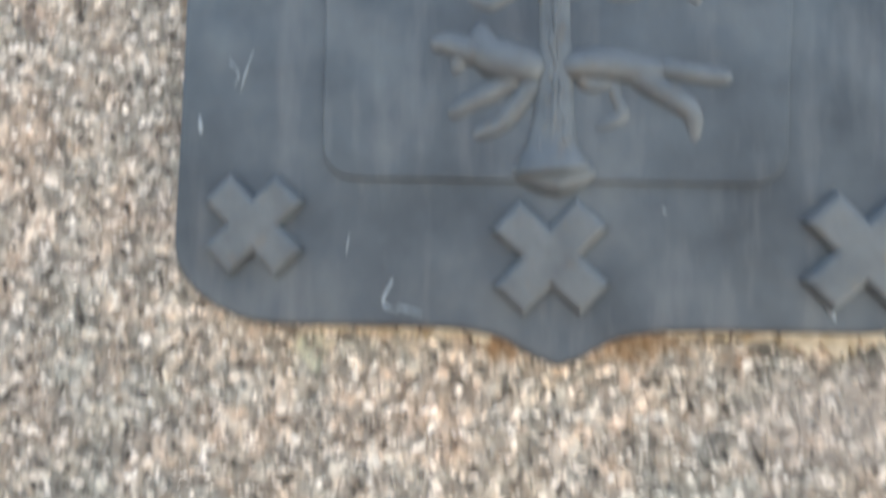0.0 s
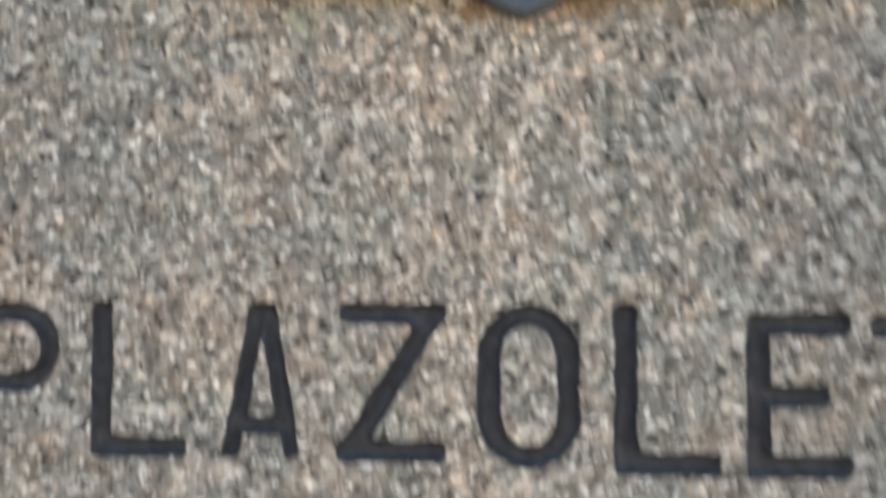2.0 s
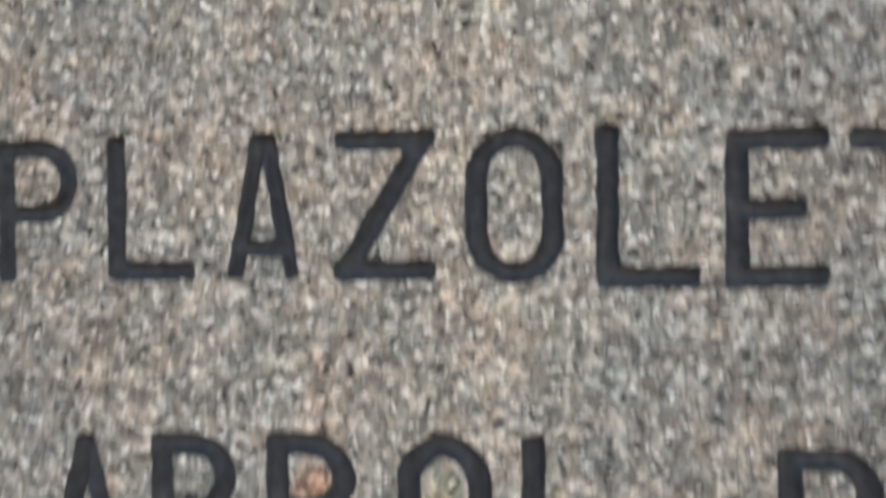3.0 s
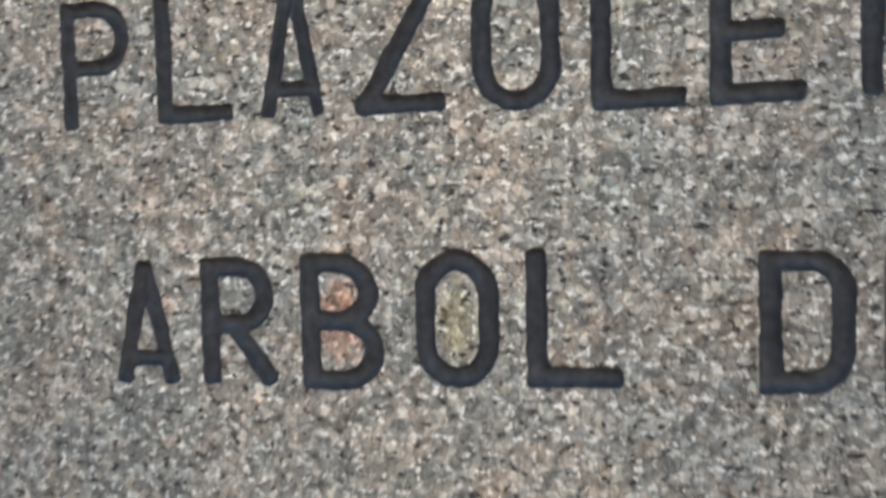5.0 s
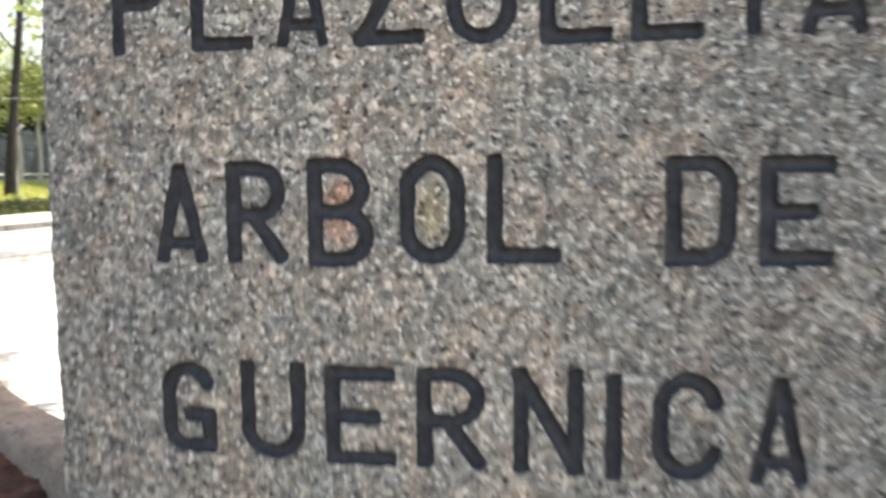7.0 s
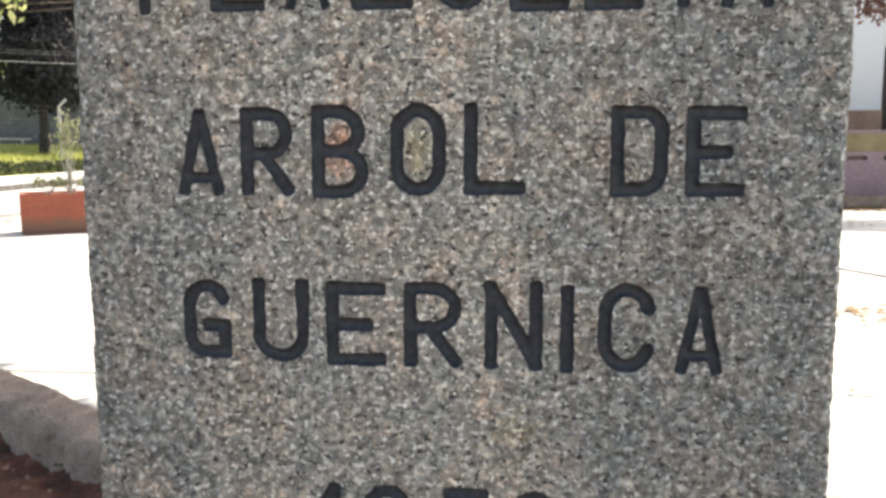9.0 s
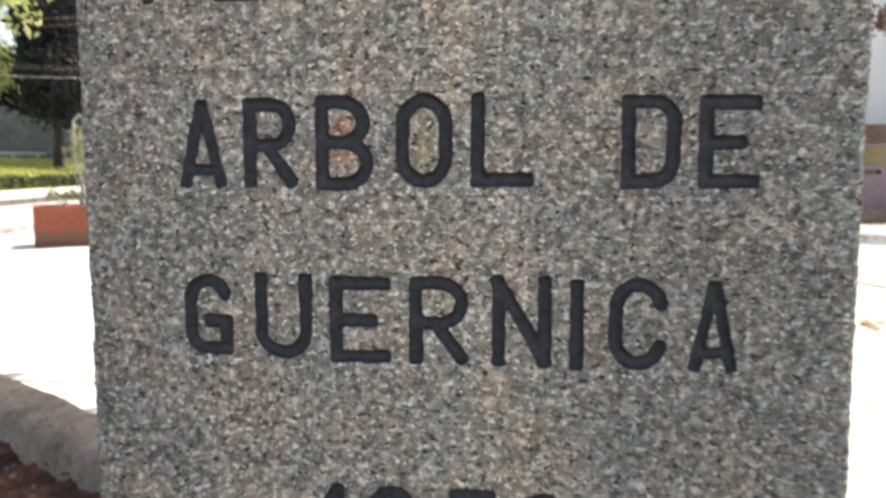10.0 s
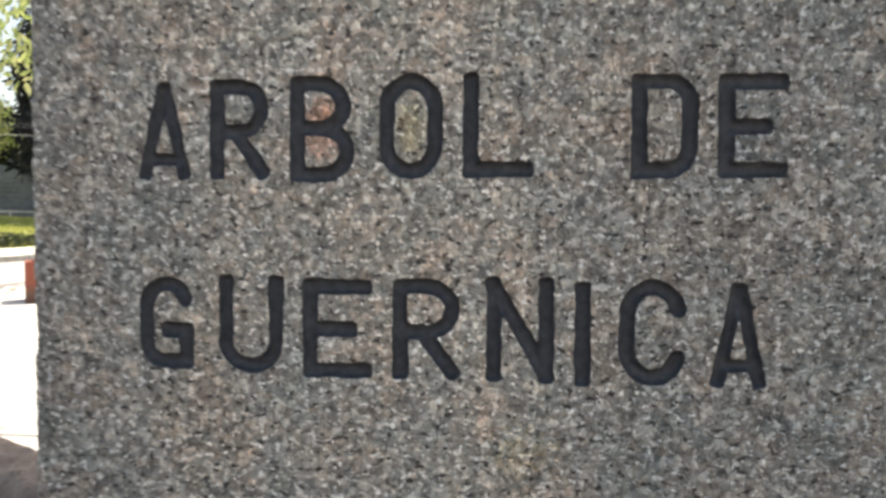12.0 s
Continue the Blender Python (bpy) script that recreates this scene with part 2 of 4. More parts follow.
OCHRE = plain("olive_brown_stone", (0.20, 0.16, 0.085), (0.30, 0.25, 0.15), 4, 0.9, 0.5, 0.006)
BRICK = plain("brown_brick", (0.36, 0.235, 0.175), (0.46, 0.32, 0.25), 3, 0.9, 0.4, 0.004)
WHITEWALL = Mat("white_render", 0.85)
WHITEWALL.colour(WHITEWALL.mix(WHITEWALL.ramp(WHITEWALL.noise(1.2, 4.0), [(0.3, (0.80, 0.87, 0.93)), (0.7, (0.85, 0.90, 0.95))]), WHITEWALL.ramp(WHITEWALL.noise(30, 4.0), [(0.3, 0.97), (0.7, 1.0)]), 1.0, "MULTIPLY"))
WHITEWALL.bump(WHITEWALL.noise(60, 4.0), 0.2, 0.002)
DARKWOOD = plain("dark_brown_wood", (0.025, 0.014, 0.014), (0.05, 0.03, 0.028), 5, 0.5, 0.3, 0.002)
GREYSTEEL = plain("galvanised_post", (0.42, 0.43, 0.43), (0.56, 0.57, 0.57), 5, 0.5, 0.2, 0.002, metal=0.2)
WIRE = plain("wire", (0.11, 0.115, 0.12), (0.18, 0.185, 0.19), 5, 0.5, 0.1, 0.001, metal=0.4)
CABLE = plain("pale_cable", (0.55, 0.55, 0.53), (0.66, 0.66, 0.64), 5, 0.6, 0.1, 0.001)
BARK = plain("bark", (0.07, 0.055, 0.04), (0.15, 0.12, 0.09), 6, 0.95, 1.0, 0.02)
DARKBARK = plain("dark_bark", (0.022, 0.019, 0.018), (0.055, 0.047, 0.043), 6, 0.95, 1.0, 0.02)
PALEBARK = plain("pale_bark", (0.36, 0.35, 0.31), (0.48, 0.47, 0.42), 6, 0.9, 0.6, 0.01)
# the distance haze is painted into this grey-blue
FARBLUE = plain("far_grey_blue_wall", (0.065, 0.072, 0.095), (0.17, 0.18, 0.22), 0.5, 0.9, 0.3, 0.01, (0.26, 0.28, 0.34))
ROOF = plain("roof_tile", (0.22, 0.10, 0.07), (0.32, 0.15, 0.10), 2, 0.9, 0.5, 0.01)

GLASS = Mat("window_glass", 0.08)
GLASS.colour((0.18, 0.18, 0.22))
GLASS.b.inputs["Specular IOR Level"].default_value = 0.8


def leafy(name, stops, glow=0.45):
    m = Mat(name, 0.6)
    c = m.ramp(m.island(), stops)
    m.colour(c)
    tr = m.node("ShaderNodeBsdfTranslucent")
    m.link(c, tr.inputs[0])
    mixer = m.node("ShaderNodeMixShader")
    mixer.inputs[0].default_value = glow
    m.link(m.b.outputs[0], mixer.inputs[1])
    m.link(tr.outputs[0], mixer.inputs[2])
    m.link(mixer.outputs[0], m.t.nodes["Material Output"].inputs[0])
    return m


OAK_LEAF = leafy("oak_leaf", [(0.0, (0.05, 0.09, 0.02)), (1.0, (0.11, 0.16, 0.04))])
LIME_LEAF = leafy("yellow_green_leaf", [(0.0, (0.26, 0.34, 0.11)), (0.6, (0.42, 0.47, 0.20)), (1.0, (0.58, 0.56, 0.30))], 0.7)
DARK_LEAF = leafy("dark_conifer_leaf", [(0.0, (0.024, 0.026, 0.029)), (1.0, (0.048, 0.050, 0.054))], 0.1)
DARK_LEAF.b.inputs["Specular IOR Level"].default_value = 0.08
SHADE_LEAF = leafy("shade_leaf", [(0.0, (0.015, 0.028, 0.010)), (1.0, (0.045, 0.065, 0.022))], 0.15)
PALE_LEAF = leafy("pale_olive_leaf", [(0.0, (0.16, 0.19, 0.09)), (0.6, (0.30, 0.31, 0.18)), (1.0, (0.42, 0.40, 0.28))], 0.4)
RED_LEAF = leafy("reddish_leaf", [(0.0, (0.07, 0.035, 0.03)), (1.0, (0.20, 0.10, 0.075))], 0.3)
DRY_LEAF = leafy("dry_leaf", [(0.0, (0.13, 0.07, 0.03)), (0.6, (0.28, 0.16, 0.07)), (1.0, (0.42, 0.30, 0.14))], 0.2)
LITTER_LEAF = leafy("litter_leaf", [(0.0, (0.06, 0.03, 0.02)), (1.0, (0.22, 0.10, 0.06))], 0.1)
GRASS_LEAF = leafy("grass_blade", [(0.0, (0.26, 0.32, 0.07)), (0.6, (0.46, 0.48, 0.14)), (1.0, (0.62, 0.58, 0.24))], 0.5)


# ---- building helpers ----
def mesh_of(name, verts, faces, mat, smooth=False):
    me = bpy.data.meshes.new(name)
    me.from_pydata([tuple(v) for v in verts], [], [tuple(f) for f in faces])
    me.update()
    me.materials.append(mat.m)
    if smooth:
        me.polygons.foreach_set("use_smooth", [True] * len(me.polygons))
    return me


def bm_mesh(name, bm, mat, smooth=False):
    bmesh.ops.recalc_face_normals(bm, faces=bm.faces)
    me = bpy.data.meshes.new(name)
    bm.to_mesh(me)
    bm.free()
    me.materials.append(mat.m)
    if smooth:
        me.polygons.foreach_set("use_smooth", [True] * len(me.polygons))
    return me


def part(name, me, parent, label=""):
    """Links a mesh as one object under a thing or a part."""
    ob = new(name, me)
    ob.parent = parent
    return tagged(ob, label) if label else ob


def empty(name, label, category, kind="", group=""):
    return tagged(new(name), label, category, group, kind)


def box_bm(x0, x1, y0, y1, z0, z1, bevel=0.0, bm=None):
    bm = bm or bmesh.new()
    made = bmesh.ops.create_cube(bm, size=1.0, matrix=Matrix.LocRotScale(((x0 + x1) / 2, (y0 + y1) / 2, (z0 + z1) / 2), None, (x1 - x0, y1 - y0, z1 - z0)))
    if bevel:
        edges = list({e for v in made["verts"] for e in v.link_edges})
        bmesh.ops.bevel(bm, geom=edges, offset=bevel, segments=2, affect="EDGES", profile=0.5)
    return bm


def tube(points, radii, sides=8, flat=1.0, cap=True):
    """Verts and faces of a tapered tube along points; flat squeezes it in y."""
    verts, faces = [], []
    pts = [Vector(p) for p in points]
    for i, p in enumerate(pts):
        way = (pts[min(i + 1, len(pts) - 1)] - pts[max(i - 1, 0)]).normalized()
        side = way.cross(Vector((0, 1, 0.001)))
        side = side.normalized() if side.length > 1e-4 else Vector((1, 0, 0))
        other = side.cross(way).normalized()
        r = radii[i] if isinstance(radii, (list, tuple)) else radii
        for k in range(sides):
            a = 2 * math.pi * k / sides
            o = side * math.cos(a) * r + other * math.sin(a) * r * flat
            verts.append(p + o)
    for i in range(len(pts) - 1):
        for k in range(sides):
            a, b = i * sides + k, i * sides + (k + 1) % sides
            faces.append((a, b, b + sides, a + sides))
    if cap:
        faces.append(tuple(range(sides))[::-1])
        faces.append(tuple(range((len(pts) - 1) * sides, len(pts) * sides)))
    return verts, faces


def smooth_path(points, steps=6):
    """A Catmull-Rom curve through a few points."""
    p = [Vector(v) for v in points]
    p = [p[0] * 2 - p[1]] + p + [p[-1] * 2 - p[-2]]
    out = []
    for i in range(1, len(p) - 2):
        for s in range(steps):
            t = s / steps
            out.append(0.5 * (2 * p[i] + (p[i + 1] - p[i - 1]) * t + (2 * p[i - 1] - 5 * p[i] + 4 * p[i + 1] - p[i + 2]) * t * t
                              + (3 * p[i] - p[i - 1] - 3 * p[i + 1] + p[i + 2]) * t ** 3))
    out.append(p[-2])
    return out


def lattice(u, v, seed):
    """Smooth value noise in [-1, 1] on arrays."""
    rng = np.random.RandomState(seed)
    table = rng.uniform(-1, 1, (256, 256))
    iu, iv = np.floor(u).astype(int), np.floor(v).astype(int)
    fu, fv = u - iu, v - iv
    fu, fv = fu * fu * (3 - 2 * fu), fv * fv * (3 - 2 * fv)
    t = lambda a, b: table[a % 256, b % 256]
    return (t(iu, iv) * (1 - fu) + t(iu + 1, iv) * fu) * (1 - fv) + (t(iu, iv + 1) * (1 - fu) + t(iu + 1, iv + 1) * fu) * fv


# ---- lettering: strokes in a unit box ----
def arc(cx, cy, rx, ry, a0, a1, n=10):
    return [(cx + rx * math.cos(radians(a0 + (a1 - a0) * i / n)), cy + ry * math.sin(radians(a0 + (a1 - a0) * i / n))) for i in range(n + 1)]


def glyph(ch):
    bowl = [(0, 1), (0.5, 1)] + arc(0.5, 0.735, 0.5, 0.265, 90, -90) + [(0, 0.47)]
    if ch == "P":
        return [[(0, 0), (0, 1)], bowl]
    if ch == "L":
        return [[(0, 1), (0, 0), (1, 0)]]
    if ch == "A":
        return [[(0, 0), (0.42, 1), (0.58, 1), (1, 0)], [(0.07, 0.17), (0.93, 0.17)]]
    if ch == "a":
        return [[(0, 0), (0.47, 1), (0.53, 1), (1, 0)], [(0.08, 0.17), (0.92, 0.17)]]
    if ch == "Z":
        return [[(0, 1), (1, 1), (0, 0), (1, 0)]]
    if ch == "O":
        return [arc(0.5, 0.7, 0.5, 0.3, 0, 180) + arc(0.5, 0.3, 0.5, 0.3, 180, 360) + [(1, 0.7)]]
    if ch == "E":
        return [[(1, 1), (0, 1), (0, 0), (1, 0)], [(0, 0.49), (0.72, 0.49)]]
    if ch == "T":
        return [[(0, 1), (1, 1)], [(0.5, 1), (0.5, 0)]]
    if ch == "R":
        return [[(0, 0), (0, 1)], bowl, [(0.42, 0.47), (1, 0)]]
    if ch == "B":
        return [[(0, 0), (0, 1), (0.45, 1)] + arc(0.45, 0.755, 0.47, 0.245, 90, -90) + [(0, 0.51)],
                [(0.45, 0.51)] + arc(0.5, 0.255, 0.5, 0.255, 90, -90) + [(0, 0)]]
    if ch == "D":
        return [[(0, 0), (0, 1), (0.5, 1)] + arc(0.55, 0.74, 0.45, 0.26, 90, 0) + arc(0.55, 0.26, 0.45, 0.26, 0, -90) + [(0, 0)]]
    if ch == "G":
        return [arc(0.5, 0.7, 0.5, 0.3, 20, 180) + arc(0.4, 0.26, 0.4, 0.26, 180, 270) + [(1, 0.0), (1, 0.40), (0.56, 0.40)]]
    if ch == "U":
        return [[(0, 1)] + arc(0.5, 0.3, 0.5, 0.3, 180, 360) + [(1, 1)]]
    if ch == "N":
        return [[(0, 0), (0, 1), (1, 0), (1, 1)]]
    if ch == "I":
        return [[(0.5, 0), (0.5, 1)]]
    if ch == "C":
        return [arc(0.5, 0.7, 0.5, 0.3, 12, 180) + arc(0.5, 0.3, 0.5, 0.3, 180, 345)]
    if ch == "1":
        return [[(0, 0.72), (0.75, 1), (0.75, 0)]]
    if ch == "9":
        return [arc(0.5, 0.70, 0.5, 0.3, 0, 360, 20), [(1, 0.70)] + arc(0.5, 0.3, 0.5, 0.3, 0, -150)]
    return [[(0, 1), (1, 1), (0.3, 0)]]


# each letter: sign, left, right, foot, head (metres)
ROW_ONE = [("P", -0.267, -0.223, 1.061, 1.134), ("L", -0.2075, -0.161, 1.0615, 1.1345), ("A", -0.1445, -0.1075, 1.062, 1.134), ("Z", -0.090, -0.041, 1.061, 1.134),
           ("O", -0.026, 0.020, 1.059, 1.134), ("L", 0.035, 0.082, 1.057, 1.134), ("E", 0.093, 0.138, 1.057, 1.130), ("T", 0.147, 0.188, 1.058, 1.129), ("a", 0.196, 0.235, 1.057, 1.128)]
ROW_TWO = [("a", -0.240, -0.201, 0.913, 0.985), ("R", -0.186, -0.141, 0.913, 0.986), ("B", -0.126, -0.078, 0.911, 0.987), ("O", -0.061, -0.015, 0.913, 0.988),
           ("L", -0.001, 0.049, 0.914, 0.988), ("D", 0.115, 0.160, 0.913, 0.985), ("E", 0.173, 0.219, 0.913, 0.984)]
ROW_THREE = [("G", -0.241, -0.199, 0.774, 0.843), ("U", -0.180, -0.131, 0.772, 0.844), ("E", -0.117, -0.065, 0.770, 0.842), ("R", -0.051, -0.002, 0.770, 0.843),
             ("N", 0.016, 0.064, 0.770, 0.845), ("I", 0.076, 0.091, 0.768, 0.842), ("C", 0.108, 0.154, 0.770, 0.844), ("a", 0.170, 0.207, 0.770, 0.842)]
ROW_FOUR = [("1", -0.130, -0.103, 0.594, 0.667), ("9", -0.089, -0.044, 0.594, 0.667), ("7", -0.019, 0.020, 0.594, 0.666), ("9", 0.037, 0.081, 0.593, 0.666)]
LETTERS = [(*l, 0.0052) for l in ROW_ONE] + [(*l, 0.0057) for l in ROW_TWO + ROW_THREE + ROW_FOUR]

# ---- the granite monument ----
X0, X1, Y1, TOP = -0.328, 0.2965, 0.34, 1.74
CELL = 0.0016


def stone_depth(x, z):
    """How far the face lies back, with rough grain and chipped, rounded arrises."""
    rough = 0.00035 * lattice(x / 0.006, z / 0.006, 3) + 0.0006 * lattice(x / 0.03, z / 0.03, 4)
    edge = np.minimum(x - X0, X1 - x)
    r = 0.011 + 0.003 * lattice(z / 0.05 + 7 * (x > 0), z * 0 + 3, 5) + 0.002 * lattice(z / 0.012, 5 + 9 * (x > 0) + z * 0, 6) + 0.0018 * lattice(z / 0.004, 8 + 9 * (x > 0) + z * 0, 7)
    k = np.clip(1 - edge / r, 0, 1)
    return rough + r * (1 - np.sqrt(np.clip(1 - k * k, 0, 1)))


THIN = {"A": 0.84, "a": 0.86, "P": 0.92}


def stroke_distance(gx, gz, letter):
    """Distance to a letter's chiselled strokes: square, slightly rounded ends on straight strokes, round joints on bows."""
    ch, left, right, foot, head, half = letter
    half = half * THIN.get(ch, 1.0)
    soft = 0.55 * half
    best = np.full(gx.shape, 1.0)
    for line in glyph(ch):
        pts = [(left + half + u * (right - left - 2 * half), foot + half + v * (head - foot - 2 * half)) for u, v in line]
        for (ax, az), (bx, bz) in zip(pts, pts[1:]):
            dx, dz = bx - ax, bz - az
            length = max(math.hypot(dx, dz), 1e-6)
            k = np.clip(((gx - ax) * dx + (gz - az) * dz) / (length * length), 0, 1)
            best = np.minimum(best, np.hypot(gx - ax - k * dx, gz - az - k * dz) - half)
            if length > 0.3 * (right - left):
                along = np.abs(((gx - (ax + bx) / 2) * dx + (gz - (az + bz) / 2) * dz) / length) - (length / 2 + half - soft)
                across = np.abs(((gx - ax) * dz - (gz - az) * dx) / length) - (half - soft)
                best = np.minimum(best, np.hypot(np.maximum(along, 0), np.maximum(across, 0)) + np.minimum(np.maximum(along, across), 0) - soft)
    frame_gap = np.maximum(np.maximum(left - gx, gx - right), np.maximum(foot - gz, gz - head)) - 0.0004
    return np.maximum(best, frame_gap)


def build_monument():
    xs = np.unique(np.round(np.concatenate([np.linspace(X0, X0 + 0.016, 9), np.arange(X0 + 0.016, X1 - 0.016, CELL), np.linspace(X1 - 0.016, X1, 9)]), 6))
    zs = np.unique(np.round(np.concatenate([np.arange(0, 0.58, 0.012), np.arange(0.58, 1.15, CELL), np.arange(1.15, 1.46, 0.0032), np.linspace(1.46, TOP, 24)]), 6))
    gx, gz = np.meshgrid(xs, zs)
    nz, nx = gx.shape
    y = stone_depth(gx, gz)
    # the head of the stone is rounded as its sides are
    k = np.clip(1 - (TOP - gz) / 0.014, 0, 1)
    y = np.maximum(y, 0.014 * (1 - np.sqrt(np.clip(1 - k * k, 0, 1))))
    sd = np.full(gx.shape, 1.0)
    owner = np.zeros(gx.shape, int)
    for n, letter in enumerate(LETTERS):
        i0, i1 = np.searchsorted(zs, letter[3] - 0.006), np.searchsorted(zs, letter[4] + 0.006)
        j0, j1 = np.searchsorted(xs, letter[1] - 0.006), np.searchsorted(xs, letter[2] + 0.006)
        d = stroke_distance(gx[i0:i1, j0:j1], gz[i0:i1, j0:j1], letter)
        near = d < sd[i0:i1, j0:j1]
        sd[i0:i1, j0:j1][near] = d[near]
        owner[i0:i1, j0:j1][near] = n
    sd += 0.0005 * lattice(gx / 0.0035, gz / 0.0035, 11) + 0.0006 * lattice(gx / 0.012, gz / 0.012, 12)
    cut = np.clip(-sd / 0.0048, 0, 1)
    deep = 0.0062 * np.sqrt(np.clip(1 - (1 - cut) ** 2, 0, 1)) + 0.0003 * lattice(gx / 0.004, gz / 0.004, 13)
    inside = sd < 0
    front = np.stack([gx, y, gz], -1).reshape(-1, 3)
    carved = np.stack([gx, y + np.where(inside, np.maximum(deep, 0.0004), 0), gz], -1).reshape(-1, 3)
    flat_sd = sd.reshape(-1)
    idx = np.arange(nz * nx).reshape(nz, nx)
    quads = np.stack([idx[:-1, :-1], idx[:-1, 1:], idx[1:, 1:], idx[1:, :-1]], -1).reshape(-1, 4)
    count = inside.reshape(-1)[quads].sum(1)
    verts, faces = [tuple(v) for v in front], [tuple(q) for q in quads[count == 0].tolist()]
    letters = [dict(v=[], f=[], m={}) for _ in LETTERS]

    def own(rec, key, place):
        if key not in rec["m"]:
            rec["m"][key] = len(rec["v"])
            rec["v"].append(tuple(place))
        return rec["m"][key]

    own_flat = owner.reshape(-1)
    under = {}

    def bed_of(a):
        if a not in under:
            under[a] = len(verts)
            verts.append((carved[a][0], carved[a][1] + 0.0009, carved[a][2]))
        return under[a]

    for q in quads[count == 4].tolist():
        rec = letters[own_flat[q[0]]]
        faces.append(tuple(bed_of(a) for a in q))
        rec["f"].append([own(rec, a, carved[a]) for a in q])
    cuts = {}
    for q in quads[(count > 0) & (count < 4)].tolist():
        rec = letters[own_flat[min(q, key=lambda a: flat_sd[a])]]
        out_poly, in_poly, bed_poly = [], [], []
        for a, b in zip(q, q[1:] + q[:1]):
            if flat_sd[a] < 0:
                in_poly.append(own(rec, a, carved[a]))
                bed_poly.append(bed_of(a))
            else:
                out_poly.append(a)
            if (flat_sd[a] < 0) != (flat_sd[b] < 0):
                key = (min(a, b), max(a, b))
                if key not in cuts:
                    k = flat_sd[key[0]] / (flat_sd[key[0]] - flat_sd[key[1]])
                    cuts[key] = len(verts)
                    verts.append(tuple(front[key[0]] * (1 - k) + front[key[1]] * k))
                out_poly.append(cuts[key])
                bed_poly.append(cuts[key])
                in_poly.append(own(rec, key, verts[cuts[key]]))
        if len(out_poly) > 2:
            faces.append(tuple(out_poly))
        if len(in_poly) > 2:
            rec["f"].append(in_poly)
            faces.append(tuple(bed_poly))
    # flanks, back and top
    for j, flip in ((0, False), (nx - 1, True)):
        col = [int(idx[i, j]) for i in range(nz)]
        back = len(verts)
        for i in range(nz):
            verts.append((float(xs[j]), Y1, float(zs[i])))
        for i in range(nz - 1):
            f = (col[i], col[i + 1], back + i + 1, back + i)
            faces.append(f if not flip else f[::-1])
        if j == 0:
            left_back = back
        else:
            right_back = back
    faces.append((left_back, left_back + nz - 1, right_back + nz - 1, right_back))
    faces.append(tuple([int(a) for a in idx[-1, :]]) + (right_back + nz - 1, left_back + nz - 1))
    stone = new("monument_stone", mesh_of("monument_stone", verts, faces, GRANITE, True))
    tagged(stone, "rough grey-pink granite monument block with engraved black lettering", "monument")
    for rec, letter in zip(letters, LETTERS):
        part("letter", mesh_of("letter", rec["v"], rec["f"], PAINT, True), stone, "engraved letter painted black")
    return stone


stone = build_monument()


# ---- the bronze shield ----
XC = -0.005
FACE = -0.0125


def shield_outline():
    half = smooth_path([(0.0, 0, 1.2620), (0.011, 0, 1.2665), (0.024, 0, 1.2735), (0.042, 0, 1.2765)], 5)
    half += [Vector((x, 0, 1.2768)) for x in (0.06, 0.08, 0.10, 0.112)]
    half += [Vector((0.112 + 0.046 * math.sin(radians(a)), 0, 1.310 - 0.0332 * math.cos(radians(a)))) for a in range(12, 91, 13)]
    half += [Vector((0.158 - 0.006 * min(1, (z - 1.312) / 0.1), 0, z)) for z in (1.34, 1.38, 1.42, 1.48, 1.54, 1.60)]
    half += smooth_path([(0.148, 0, 1.625), (0.12, 0, 1.618), (0.08, 0, 1.622), (0.0, 0, 1.632)], 4)
    right = [(XC + v.x, v.z) for v in half]
    left = [(XC - v.x, v.z) for v in reversed(half[1:-1])]
    return right + left


def plate(outline, y_front, y_back, bevel, mat, name):
    """A flat plate from an outline of (x, z), with a rounded front edge."""
    n = len(outline)
    cx, cz = sum(p[0] for p in outline) / n, sum(p[1] for p in outline) / n
    rings = []
    for inset, y in ((0.0, y_back), (0.0, y_front + bevel), (bevel * 0.12, y_front + bevel * 0.5), (bevel * 0.35, y_front + bevel * 0.2), (bevel * 0.65, y_front + bevel * 0.06), (bevel, y_front)):
        ring = []
        for i, (x, z) in enumerate(outline):
            (ax, az), (bx, bz) = outline[i - 1], outline[(i + 1) % n]
            tx, tz = bx - ax, bz - az
            length = math.hypot(tx, tz) or 1.0
            ring.append((x - tz / length * inset, y, z + tx / length * inset))
        rings.append(ring)
    verts = [v for r in rings for v in r]
    faces = []
    for k in range(len(rings) - 1):
        for i in range(n):
            a, b = k * n + i, k * n + (i + 1) % n
            faces.append((a, b, b + n, a + n))
    faces.append(tuple(range(5 * n, 6 * n)))
    faces.append(tuple(range(n))[::-1])
    bm = bmesh.new()
    me = bpy.data.meshes.new("scratch_pad")
    me.from_pydata(verts, [], faces)
    bm.from_mesh(me)
    bpy.data.meshes.remove(me)
    return bm_mesh(name, bm, mat)


shield = empty("bronze_shield", "blue-grey weathered bronze shield plaque fixed to the granite", "plaque")
part("plate", plate(shield_outline(), FACE, -0.003, 0.003, BRONZE, "plate"), shield)


def rounded_rect(x0, x1, z0, z1, r):
    pts = []
    for cx, cz, a0 in ((x1 - r, z0 + r, -90), (x1 - r, z1 - r, 0), (x0 + r, z1 - r, 90), (x0 + r, z0 + r, 180)):
        pts += [(cx + r * math.cos(radians(a0 + 15 * k)), cz + r * math.sin(radians(a0 + 15 * k))) for k in range(7)]
    return pts


field = part("inner_field", plate(rounded_rect(-0.097, 0.083, 1.335, 1.585, 0.013), FACE - 0.0024, FACE + 0.002, 0.0014, BRONZE, "inner_field"), shield, "raised inner field with a rounded border")
